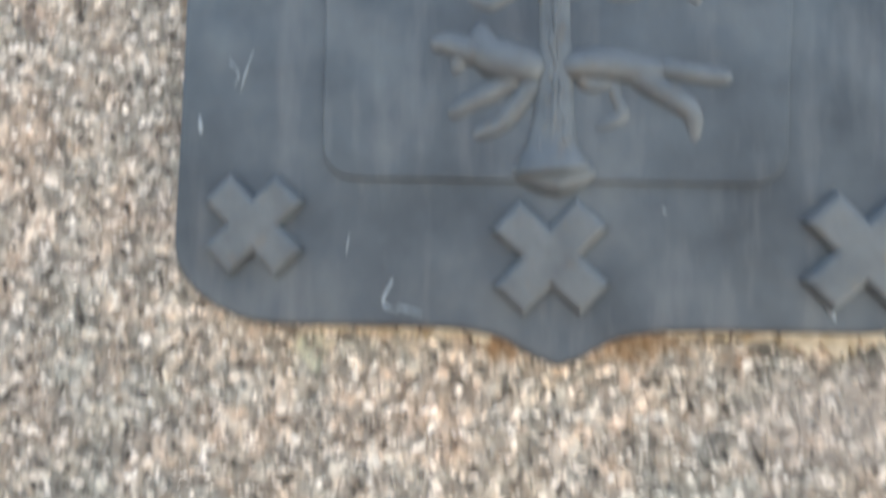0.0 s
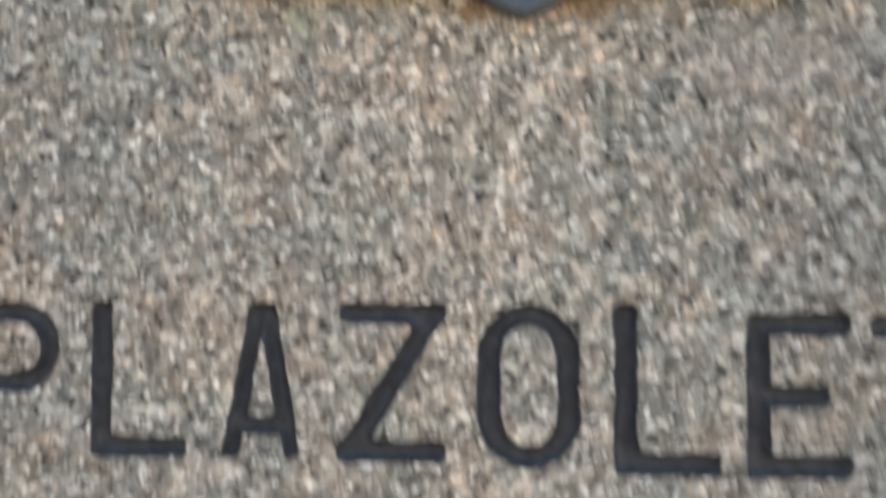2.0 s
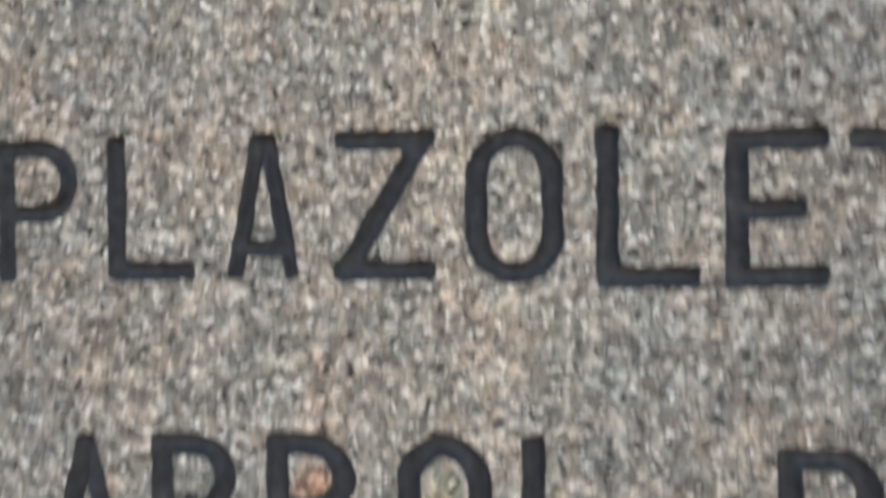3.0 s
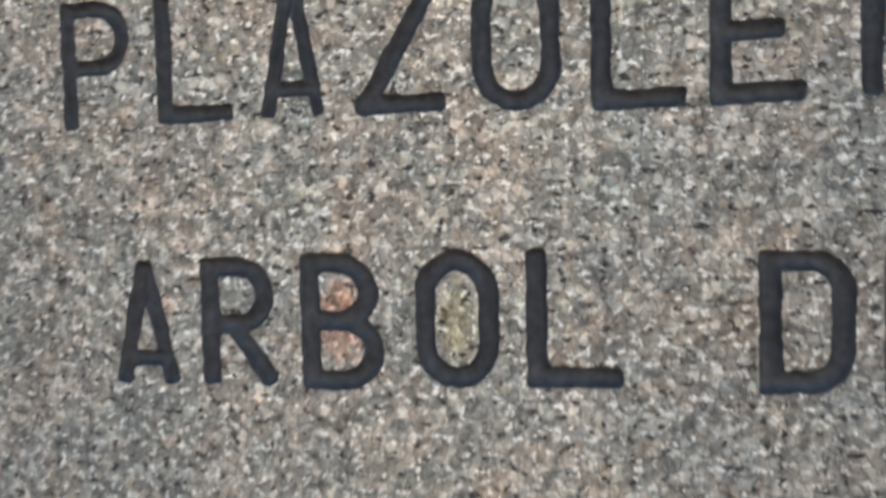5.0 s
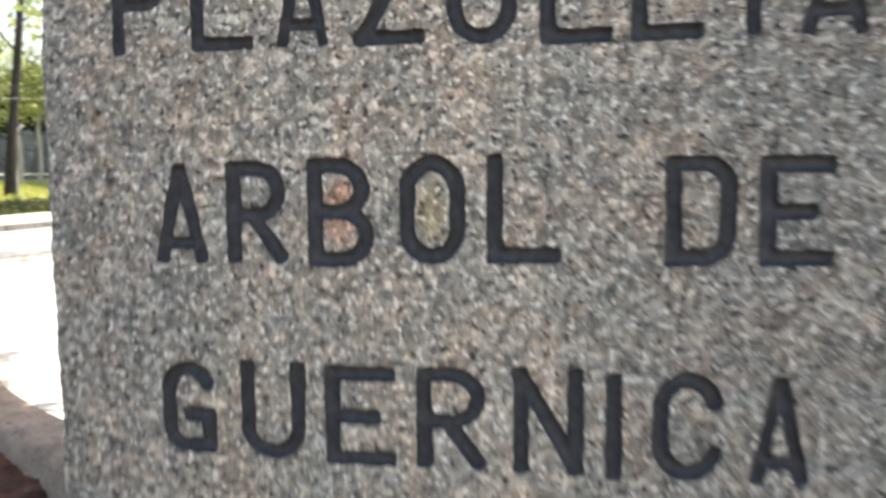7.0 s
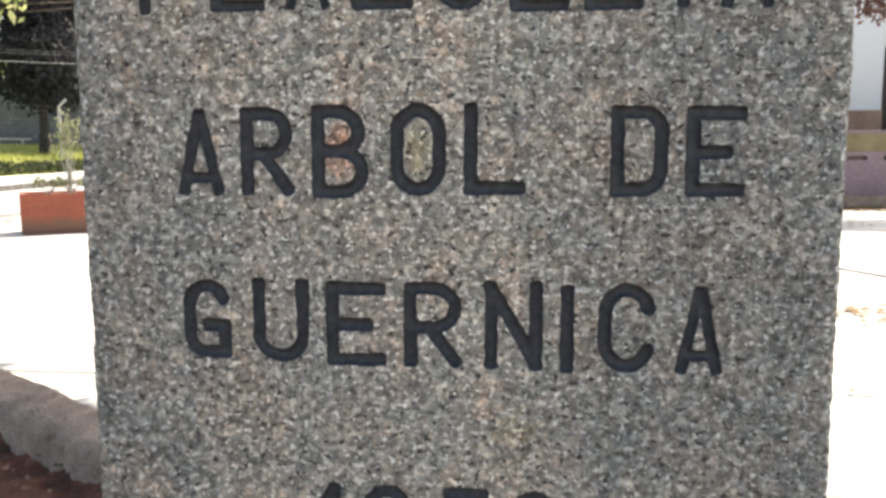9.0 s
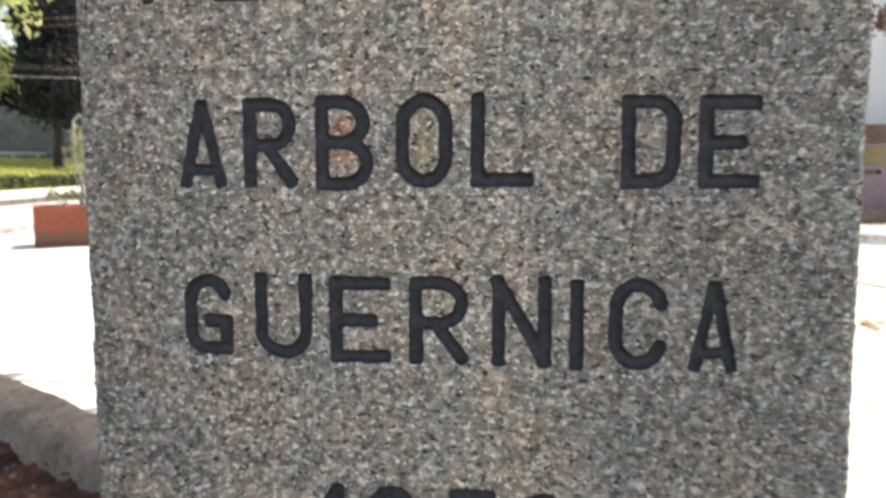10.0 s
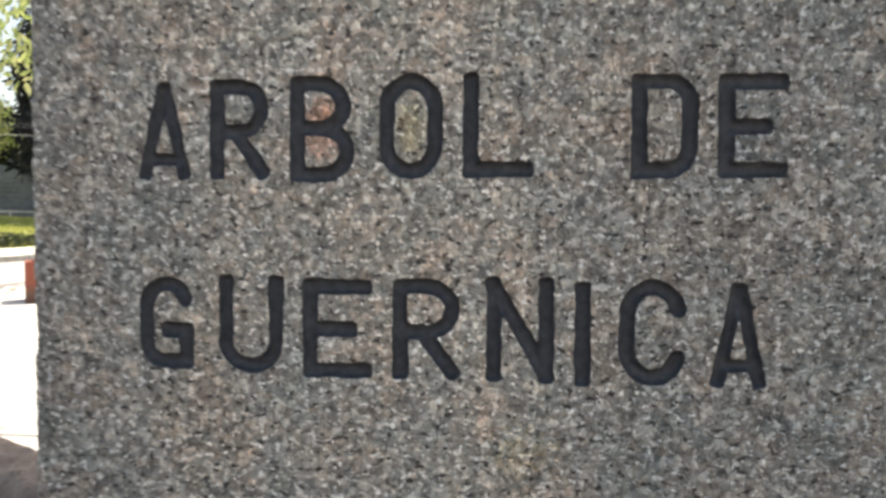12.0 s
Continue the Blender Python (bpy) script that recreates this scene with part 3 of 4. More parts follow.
turn_about = Matrix.Translation((-0.007, 0, 1.46))
field.matrix_basis = turn_about @ Matrix.Rotation(radians(1.1), 4, "Y") @ turn_about.inverted()


def saltire(x, z, arm, half, turn):
    base_pts = [(half, half), (arm, half), (arm, -half), (half, -half), (half, -arm), (-half, -arm), (-half, -half), (-arm, -half), (-arm, half), (-half, half), (-half, arm), (half, arm)]
    c, s = math.cos(radians(turn)), math.sin(radians(turn))
    pts = [(x + u * c - v * s, z + u * s + v * c) for u, v in base_pts][::-1]
    return plate(pts, FACE - 0.0054, FACE + 0.001, 0.0042, RELIEF, "saltire_cross")


for x, z, arm, half, turn in ((-0.1275, 1.3180, 0.0218, 0.0082, 44), (-0.0080, 1.3060, 0.0242, 0.0086, 47), (0.1090, 1.3085, 0.0242, 0.0086, 44)):
    part("saltire_cross", saltire(x, z, arm, half, turn), shield, "raised bronze saltire cross")


def relief(name, points, radii, flat=0.55, label=""):
    pts = smooth_path([(x, FACE - 0.0012, z) for x, z in points], 5)
    n = len(pts)
    rr = [float(np.interp(i / (n - 1), np.linspace(0, 1, len(radii)), radii)) for i in range(n)]
    for k, thin in ((0, 0.45), (1, 0.85), (-2, 0.85), (-1, 0.4)):
        rr[k] *= thin
    v, f = tube(pts, rr, 12, flat)
    return part(name, mesh_of(name, v, f, RELIEF, True), shield, label)


def px(x, y):
    """Place on the shield, in units of 0.228 mm from the middle cross."""
    return (-0.0085 + x * 0.000228, 1.3065 + y * 0.000228)


relief("tree_trunk", [px(8, 620), px(6, 455), px(8, 360), px(8, 290), px(6, 235), px(4, 190), px(4, 160), px(6, 135)], [0.0062, 0.0066, 0.0070, 0.0078, 0.0088, 0.0108, 0.0145, 0.0170], 0.5, "raised bronze tree trunk with a flared foot")
relief("root_flare", [px(-66, 152), px(-30, 138), px(10, 128), px(50, 138), px(80, 152)], [0.003, 0.0052, 0.0062, 0.0052, 0.003], 0.7)
BOUGHS = [([(5, 318), (90, 325), (160, 312), (195, 318)], [0.005, 0.007, 0.006, 0.004]),
          ([(170, 318), (230, 308), (275, 300), (303, 299)], [0.0048, 0.0042, 0.004, 0.0028]),
          ([(140, 315), (175, 285), (225, 252), (240, 225), (238, 188)], [0.006, 0.0055, 0.0048, 0.0038, 0.002]),
          ([(105, 300), (112, 265), (122, 240), (95, 222), (68, 214)], [0.003, 0.0028, 0.003, 0.0028, 0.0016]),
          ([(48, 305), (70, 290), (110, 297)], [0.004, 0.0036, 0.003]),
          ([(-5, 316), (-80, 332), (-112, 355), (-122, 402)], [0.007, 0.0088, 0.0072, 0.003]),
          ([(-95, 345), (-140, 352), (-180, 365), (-208, 358)], [0.007, 0.006, 0.0045, 0.003]),
          ([(-150, 345), (-160, 325), (-170, 318)], [0.004, 0.0035, 0.0025]),
          ([(-45, 318), (-92, 285), (-140, 262), (-176, 238)], [0.0055, 0.0048, 0.0042, 0.0032]),
          ([(-25, 305), (-52, 262), (-88, 222), (-135, 206)], [0.005, 0.0045, 0.0040, 0.0032]),
          ([(15, 440), (70, 452), (120, 437), (165, 455), (225, 450), (248, 420)], [0.003, 0.003, 0.0026, 0.004, 0.0042, 0.0026]),
          ([(0, 450), (-45, 462), (-90, 435), (-112, 432), (-150, 452)], [0.003, 0.0034, 0.0034, 0.003, 0.0022]),
          ([(10, 520), (90, 540), (170, 520), (230, 545)], [0.0045, 0.0042, 0.004, 0.002]),
          ([(0, 520), (-80, 545), (-160, 520), (-215, 540)], [0.0045, 0.0042, 0.004, 0.002]),
          ([(8, 600), (90, 660), (170, 650)], [0.0045, 0.004, 0.002]),
          ([(8, 600), (-80, 660), (-160, 650)], [0.0045, 0.004, 0.002]),
          ([(8, 610), (12, 700), (0, 790)], [0.005, 0.004, 0.002])]
for off, sway in ((-7, -22), (0, -4), (7, 20)):
    pts = [px(8 + off * 0.8, 600), px(7 + off * 0.9, 430), px(8 + off, 320), px(7 + off + sway * 0.3, 240), px(5 + off + sway, 165)]
    line3 = smooth_path([(x, FACE - 0.0034 - 0.0010 * (1 - abs(off) / 16) - 0.0016 * max(0.0, min(1.0, (1.372 - z) / 0.03)), z) for x, z in pts], 6)
    line3 = [p + Vector((0.0016 * noise.noise((k * 0.45, off, 3)), 0.0014 * noise.noise((k * 0.6, off, 9)), 0)) for k, p in enumerate(line3)]
    v, f = tube(line3, [0.0012 * (0.7 + 0.5 * abs(math.sin(i * 1.7 + off))) for i in range(len(line3))], 6, 0.9)
    part("bark_ridge", mesh_of("bark_ridge", v, f, RELIEF, True), shield)
for line, radii in BOUGHS:
    relief("relief_bough", [px(*p) for p in line], [1.05 * v for v in radii], 0.72)


def flake(points, width, name="scratch", mat=CHALK, y=FACE - 0.0004):
    """A thin raised smear of pale deposit along a line."""
    pts = smooth_path([(x, y, z) for x, z in points], 4)
    n = len(pts)
    v, f = tube(pts, [width * (0.35 + 0.65 * math.sin(math.pi * (i + 0.5) / n)) * random.uniform(0.6, 1.1) for i in range(n)], 6, 0.25)
    return part(name, mesh_of(name, v, f, mat, True), shield, "pale scratch in the patina")


for line, w in (([(-525, 360), (-540, 320), (-548, 290)], 0.0006), ([(-570, 345), (-552, 320), (-560, 300)], 0.0005), ([(-232, 165), (-234, 145)], 0.0008), ([(-285, 180), (-290, 165)], 0.0005),
                ([(-272, -45), (-290, -85), (-262, -100)], 0.0008), ([(-265, -92), (-235, -100), (-220, -105)], 0.0010), ([(452, -65), (465, -90), (472, -105)], 0.0013), ([(-625, 245), (-622, 215)], 0.0011),
                ([(285, 250), (286, 243)], 0.0007), ([(-25, 210), (-30, 198)], 0.0006), ([(-350, 35), (-356, 0)], 0.0004), ([(190, 80), (196, 74)], 0.0006)):
    flake([px(*p) for p in line], w)

bed = tagged(new("mortar_bed"), "crumbling pale yellow mortar under the shield", "mortar")
rng = random.Random(8)
for x0, x1, drop, proud in ((-0.088, -0.071, 0.0045, 0.003), (-0.0705, -0.061, 0.0060, 0.003), (-0.0605, -0.043, 0.0055, 0.004), (-0.0425, -0.031, 0.0075, 0.004), (-0.106, -0.090, 0.003, 0.002),
                           (0.038, 0.052, 0.0035, 0.003), (0.0525, 0.063, 0.005, 0.003), (0.0635, 0.081, 0.0045, 0.004), (0.0815, 0.096, 0.0085, 0.005), (0.0955, 0.111, 0.0100, 0.004), (0.111, 0.121, 0.005, 0.003)):
    n = 10
    top = 1.2785
    sag = [math.sin(math.pi * (0.12 + 0.76 * i / n)) ** 0.4 for i in range(n + 1)]
    lower = [(x0 + (x1 - x0) * i / n, top - 0.002 - drop * sag[i] * (0.55 + 0.6 * rng.random())) for i in range(n + 1)]
    outline = lower + [(x1, top), (x0, top)]
    part("mortar_lump", plate(outline, -proud, 0.001, 0.0012, MORTAR, "mortar_lump"), bed)


# ---- the ground ----
def grid_mesh(name, x0, x1, y0, y1, nx, ny, height, mat):
    xs, ys = np.linspace(x0, x1, nx + 1), np.linspace(y0, y1, ny + 1)
    gx, gy = np.meshgrid(xs, ys)
    gz = height(gx, gy)
    v = np.stack([gx, gy, gz], -1).reshape(-1, 3).tolist()
    idx = np.arange((nx + 1) * (ny + 1)).reshape(ny + 1, nx + 1)
    f = np.stack([idx[:-1, :-1], idx[:-1, 1:], idx[1:, 1:], idx[1:, :-1]], -1).reshape(-1, 4).tolist()
    return mesh_of(name, v, f, mat, True)


tagged(new("ground", grid_mesh("ground", -600, 600, -600, 600, 24, 24, lambda x, y: x * 0 - 0.16, EARTH)), "bare earth ground reaching the horizon", "ground", kind="structure")
tagged(new("road", grid_mesh("road", -11.75, -6.95, -60, 160, 16, 200, lambda x, y: -0.10 + 0.03 * (1 - ((x + 9.35) / 2.4) ** 2) + 0.004 * lattice(x, y, 21), ASPHALT)),
       "sunlit worn grey asphalt road", "road", kind="structure")

# the planting bed: a low concrete kerb all round it, filled with red earth; the stone stands in it
# the unseen front is drawn out to y -5 to cut light bounced off pavement
LOOP = [(0.55, -0.2), (0.5, 0.4), (0.2, 0.95), (-0.3, 1.17), (-0.8, 1.41), (-1.29, 1.70), (-1.58, 1.91), (-1.90, 2.12), (-2.22, 2.37), (-2.54, 2.69), (-2.83, 3.04), (-3.1, 3.4), (-3.6, 3.80), (-4.3, 3.6),
        (-4.9, 2.4), (-5.1, 0.4), (-4.8, -2.2), (-3.6, -4.3), (-1.2, -5.0), (1.3, -4.6), (2.0, -3.0), (1.4, -1.6), (0.75, -0.8)]
KERB_TOP, KERB_WIDE, SOIL_TOP = 0.15, 0.185, 0.03


def closed_curve(points, steps):
    n = len(points)
    p = [Vector((x, y, 0)) for x, y in points]
    out = []
    for i in range(n):
        a, b, c, d = p[i - 1], p[i], p[(i + 1) % n], p[(i + 2) % n]
        for k in range(steps):
            t = k / steps
            out.append(0.5 * (2 * b + (c - a) * t + (2 * a - 5 * b + 4 * c - d) * t * t + (3 * b - a - 3 * c + d) * t ** 3))
    return out


bed_line = closed_curve(LOOP, 40)


def inward(i, by):
    a, b = bed_line[i - 1], bed_line[(i + 1) % len(bed_line)]
    t = (b - a).normalized()
    return bed_line[i] + Vector((-t.y, t.x, 0)) * by


def build_kerb():
    prof = [(0, -0.15), (0, KERB_TOP - 0.02), (0.005, KERB_TOP - 0.006), (0.02, KERB_TOP), (KERB_WIDE - 0.04, KERB_TOP - 0.006), (KERB_WIDE - 0.015, KERB_TOP - 0.02), (KERB_WIDE, KERB_TOP - 0.045), (KERB_WIDE + 0.015, -0.1)]
    m, n = len(prof), len(bed_line)
    verts, faces = [], []
    for i, p in enumerate(bed_line):
        for k, (o, z) in enumerate(prof):
            w = 0.010 * noise.noise((p.x * 5, p.y * 5, k * 0.5)) + 0.009 * noise.noise((p.x * 19, p.y * 19, k * 0.9)) + 0.008 * noise.noise((p.x * 47, p.y * 47, k * 1.7))
            q = inward(i, o + w)
            verts.append((q.x, q.y, z + (w if z > 0 else 0)))
    for i in range(n):
        for k in range(m - 1):
            a, b = i * m + k, ((i + 1) % n) * m + k
            faces.append((a, b, b + 1, a + 1))
    bm = bmesh.new()
    me = bpy.data.meshes.new("kerb_pad")
    me.from_pydata(verts, [], faces)
    bm.from_mesh(me)
    bpy.data.meshes.remove(me)
    return bm_mesh("bed_kerb", bm, KERB, True)


tagged(new("bed_kerb", build_kerb()), "worn grey-brown concrete kerb round the earth bed", "kerb", kind="structure")


def build_soil():
    """Crumbly red earth filling the bed inside its kerb."""
    n, rings = len(bed_line), 46
    mid = Vector((-1.4, -0.4, 0))
    verts, faces = [], []
    for r in range(rings + 1):
        for i in range(n):
            q = inward(i, KERB_WIDE - 0.03).lerp(mid, (r / rings) ** 1.35)
            h = SOIL_TOP + 0.03 * noise.noise((q.x * 3, q.y * 3, 1)) + 0.02 * noise.noise((q.x * 9, q.y * 9, 4)) + 0.014 * noise.noise((q.x * 27, q.y * 27, 9)) + 0.02 * max(0, 1 - r / 3) + 0.10 * math.exp(-((q.x + 2.6) ** 2 + (q.y - 2.6) ** 2) / 0.6)
            verts.append((q.x, q.y, h))
    for r in range(rings):
        for i in range(n):
            a, b = r * n + i, r * n + (i + 1) % n
            faces.append((a, b, b + n, a + n))
    return mesh_of("bed_soil", verts, faces, SOIL, True)


tagged(new("bed_soil", build_soil()), "crumbly dark red earth in the bed", "soil", kind="stuff")


def scatter_leaves(name, spots, mat, label, size=0.05, seed=3, lift=0.004):
    """Curled dry leaves lying about given spots (x, y, z, spread, count)."""
    rr = random.Random(seed)
    verts, faces = [], []
    for x, y, z, spread, count in spots:
        for _ in range(count):
            cx, cy = x + rr.gauss(0, spread), y + rr.gauss(0, spread * 0.6)
            s, turn, curl = size * rr.uniform(0.5, 1.2), rr.uniform(0, 6.28), rr.uniform(0.1, 0.5)
            c, sn = math.cos(turn), math.sin(turn)
            b0 = len(verts)
            for u, v, h in ((-1, 0, curl), (-0.2, -0.45, 0.05), (0.9, 0, curl), (-0.2, 0.45, 0.25)):
                verts.append((cx + (u * c - v * sn) * s, cy + (u * sn + v * c) * s, z + lift + h * s * rr.uniform(0.3, 1)))
            faces.append((b0, b0 + 1, b0 + 2, b0 + 3))
    return tagged(new(name, mesh_of(name, verts, faces, mat)), label, "fallen leaves", kind="stuff")


scatter_leaves("fallen_leaves", [(2.2, 4.12, 0, 0.22, 70), (1.75, 4.2, 0, 0.16, 18), (1.28, 2.55, 0, 0.03, 2), (4.1, 11.62, 0, 0.32, 260), (4.7, 11.62, 0, 0.32, 300), (5.3, 11.6, 0, 0.35, 260), (3.9, 9.3, 0, 0.5, 30)], DRY_LEAF, "dry brown leaves lying on the pavement", 0.05, 3)
# these leaves are added where small patches of shade lie by the road
scatter_leaves("roadside_shade_leaves", [(-6.6, 8.4, 0, 0.35, 30), (-6.3, 9.3, 0, 0.4, 40), (-6.1, 8.3, 0, 0.2, 14)], DRY_LEAF, "scattered dry leaves standing in for patches of shade along the roadside", 0.06, 5)
scatter_leaves("bed_litter", [(-1.2, 1.2, SOIL_TOP, 0.3, 60), (-1.7, 1.5, SOIL_TOP, 0.35, 60), (-2.2, 1.7, SOIL_TOP, 0.4, 60)], LITTER_LEAF, "brown leaf litter on the red earth", 0.02, 6, 0.02)


def leaf_cloud(name, blobs, count, size, mat, seed, droop=0.0):
    """Many small pointed leaves in uneven clumps: blobs are (x, y, z, rx, ry, rz)."""
    rr = np.random.RandomState(seed)
    vol = np.array([b[3] * b[4] * b[5] for b in blobs])
    pick = rr.choice(len(blobs), count, p=vol / vol.sum())
    way = rr.normal(size=(count, 3))
    way /= np.linalg.norm(way, axis=1)[:, None]
    rad = rr.uniform(0.25, 1.0, count) ** 0.45 * (1 + 0.18 * rr.normal(size=count))
    bl = np.array(blobs)[pick]
    mid = bl[:, :3] + way * rad[:, None] * bl[:, 3:]
    a = rr.normal(size=(count, 3))
    a[:, 2] -= droop
    a /= np.linalg.norm(a, axis=1)[:, None]
    b = np.cross(a, rr.normal(size=(count, 3)))
    b /= np.linalg.norm(b, axis=1)[:, None]
    s = size * rr.uniform(0.6, 1.35, count)[:, None]
    nrm = np.cross(a, b)
    v = np.stack([mid - a * s, mid - a * s * 0.1 + b * s * 0.42 + nrm * s * 0.1, mid + a * s, mid - a * s * 0.1 - b * s * 0.42 + nrm * s * 0.1], 1).reshape(-1, 3)
    f = np.arange(count * 4).reshape(-1, 4)
    return mesh_of(name, v.tolist(), f.tolist(), mat)


def limb(points, radii, mat, name, parent, sides=9):
    pts = smooth_path(points, 6)
    n = len(pts)
    rr = [float(np.interp(i / (n - 1), np.linspace(0, 1, len(radii)), radii)) * (1 + 0.12 * noise.noise((i * 0.9, sides, radii[0] * 50))) for i in range(n)]
    v, f = tube(pts, rr, sides)
    return part(name, mesh_of(name, v, f, mat, True), parent)


def build_tree(label, x, y, base, trunk_r, fork, blobs, leaves, size, bark, leaf, seed, category="tree", droop=0.0):
    rr = random.Random(seed)
    tree = empty("tree", label, category)
    limb([(x, y, base - 0.1), (x + 0.03, y + 0.02, (base + fork) / 2), (x, y, fork)], [trunk_r * 1.35, trunk_r, trunk_r * 0.8], bark, "trunk", tree, 12)
    for b in blobs:
        midway = Vector((x, y, fork)).lerp(Vector(b[:3]), 0.5) + Vector((rr.uniform(-0.1, 0.1), rr.uniform(-0.1, 0.1), 0.15))
        limb([(x, y, fork - 0.05), midway, b[:3]], [trunk_r * 0.6, trunk_r * 0.35, trunk_r * 0.1], bark, "limb", tree, 7)
    part("crown", leaf_cloud("crown", blobs, leaves, size, leaf, seed, droop), tree)
    return tree


# an unseen oak added behind the stone; its crown keeps the stone and the bed in shade
OAK = [(0.4 + 1.15 * math.cos(a), 2.35 + 1.15 * math.sin(a), 4.3 + 0.35 * math.sin(3 * a), 1.0, 1.0, 0.75) for a in np.arange(0, 6.2, 0.9)]
OAK += [(0.4, 2.3, 4.9, 1.25, 1.25, 0.85), (0.3, 2.2, 4.0, 0.9, 0.9, 0.6), (-0.6, 3.8, 4.3, 0.85, 0.6, 0.5), (-1.3, 4.05, 4.3, 0.8, 0.65, 0.5), (-1.0, 3.2, 4.4, 0.8, 0.7, 0.5), (-1.7, 3.3, 4.4, 0.8, 0.7, 0.5)]
OAK += [(-1.36, 4.48, 4.3, 0.44, 0.44, 0.5), (-1.82, 5.02, 4.3, 0.44, 0.44, 0.5), (-2.30, 5.5, 4.3, 0.5, 0.48, 0.5), (-3.1, 6.35, 4.3, 0.55, 0.5, 0.45), (-2.2, 4.6, 4.4, 0.7, 0.6, 0.5), (-3.0, 5.4, 4.4, 0.7, 0.6, 0.5)]
build_tree("unseen broad oak tree with a dense green crown, added to shade the bed", -0.1, 0.80, 0.0, 0.13, 2.9, OAK, 46000, 0.085, BARK, OAK_LEAF, 11)

# ---- across the road: kerb, pavement, grass bank, fence ----
far_kerb = empty("far_kerb", "dark stained concrete kerb across the road", "kerb", "structure")
for k in range(40):
    part("kerb_stone", bm_mesh("kerb_stone", box_bm(-11.95 + 0.012 * math.sin(k * 2.1), -11.75 + 0.012 * math.sin(k * 2.1), 4 + k * 0.9, 4.89 + k * 0.9, -0.16, 0.03 + 0.006 * math.sin(k * 1.7), 0.015), FARKERB), far_kerb)
tagged(new("far_pavement", grid_mesh("far_pavement", -15.1, -11.96, -20, 90, 8, 60, lambda x, y: 0.02 + 0.006 * lattice(x * 2, y, 31), CONCRETE)), "sunlit concrete pavement across the road", "pavement", kind="structure")


def bank(x, y):
    s = np.clip((-15.1 - x) / 0.9, 0, 1)
    up = np.clip((-16.0 - x) / 3.5, 0, 1)
    return -0.02 + 0.44 * s * s * (3 - 2 * s) + 0.42 * up + 0.05 * lattice(x, y, 33) + 0.05 * lattice(x * 0.3, y * 0.3, 34)


tagged(new("grass_bank", grid_mesh("grass_bank", -60, -15.1, -10, 110, 180, 160, bank, TURF)), "bright sunlit grass bank beyond the pavement", "grass bank", kind="structure")


def grass_blades(count, seed):
    rr = np.random.RandomState(seed)
    x, y = -15.3 - 5.5 * rr.uniform(0, 1, count) ** 1.3, rr.uniform(13, 42, count)
    z = bank(x, y)
    h = rr.uniform(0.05, 0.16, count)
    a = rr.uniform(0, 6.28, count)
    w = rr.uniform(0.012, 0.03, count)
    lean = rr.normal(0, 0.05, (count, 2))
    v = np.stack([np.stack([x - np.cos(a) * w, y - np.sin(a) * w, z - 0.01], -1), np.stack([x + np.cos(a) * w, y + np.sin(a) * w, z - 0.01], -1),
                  np.stack([x + lean[:, 0], y + lean[:, 1], z + h], -1)], 1).reshape(-1, 3)
    return mesh_of("grass", v.tolist(), np.arange(count * 3).reshape(-1, 3).tolist(), GRASS_LEAF)


tagged(new("grass", grass_blades(26000, 9)), "short yellow-green grass blades on the bank", "grass", kind="stuff")

FENCE_X = -16.4
fence = empty("wire_fence", "galvanised wire fence with bent-topped posts on the bank", "fence")
post_pts = smooth_path([(0, 0, -0.3), (0, 0, 1.0), (0, 0, 1.75), (0.02, 0, 1.85), (0.22, 0.1, 2.08)], 5)
pv, pf = tube(post_pts, 0.045, 8)
post_mesh = mesh_of("post", pv, pf, GREYSTEEL, True)
for k in range(6):
    y = 21.4 + (k - 2) * 5.7
    p = part("post", post_mesh, fence)
    p.location = (FENCE_X, y, float(bank(np.array([FENCE_X]), np.array([y]))[0]))
for k in range(12):
    z = 0.55 + k * 0.15
    pts = [(FENCE_X - 0.05, 12 + s * 2.0, z + 0.02 * math.sin(s * 2.2 + k)) for s in range(19)]
    v, f = tube(pts, 0.002, 4)
    part("wire", mesh_of("wire", v, f, WIRE), fence)
for z0, off, mat, r in ((3.17, 0.0, CABLE, 0.0055), (3.42, 0.3, WIRE, 0.006), (3.52, 0.5, WIRE, 0.005)):
    pts = [(-13.5 + s * 1.7, 21.45 + off + s * 1.06, z0 + 0.004 * s * s) for s in range(-7, 8)]
    v, f = tube(pts, r, 6)
    tagged(new("overhead_cable", mesh_of("overhead_cable", v, f, mat)), "thin pale overhead cable strung across the road", "cable", "overhead cables")
# dark leaf strip added in place of the shade on the lower bank
hedge = [(-15.45, 9 + 0.55 * k, 0.19 + 0.03 * math.sin(k * 1.9), 0.3, 0.4, 0.25) for k in range(60)]
tagged(new("bank_shade_strip", leaf_cloud("bank_shade_strip", hedge, 26000, 0.05, SHADE_LEAF, 88)), "low dark green leaf strip standing in for shade at the foot of the bank", "hedge", kind="stuff")

# trees beyond the fence
YOUNG = [(-18.9, 24.6, 3.5, 1.0, 1.1, 0.8), (-19.3, 25.2, 4.8, 1.2, 1.2, 1.0), (-19.9, 24.0, 4.0, 0.9, 0.9, 0.8)]
build_tree("slim young tree with yellow-green backlit leaves on the bank", -18.95, 25.0, 0.75, 0.07, 2.6, YOUNG, 2600, 0.085, PALEBARK, LIME_LEAF, 21, droop=0.5)
build_tree("slim pale-trunked young tree with sparse light leaves", -18.55, 25.5, 0.75, 0.06, 2.8, [(-18.4, 25.7, 3.6, 0.7, 0.7, 0.6), (-18.3, 25.4, 4.4, 0.7, 0.7, 0.6)], 1300, 0.08, PALEBARK, LIME_LEAF, 22, droop=0.5)
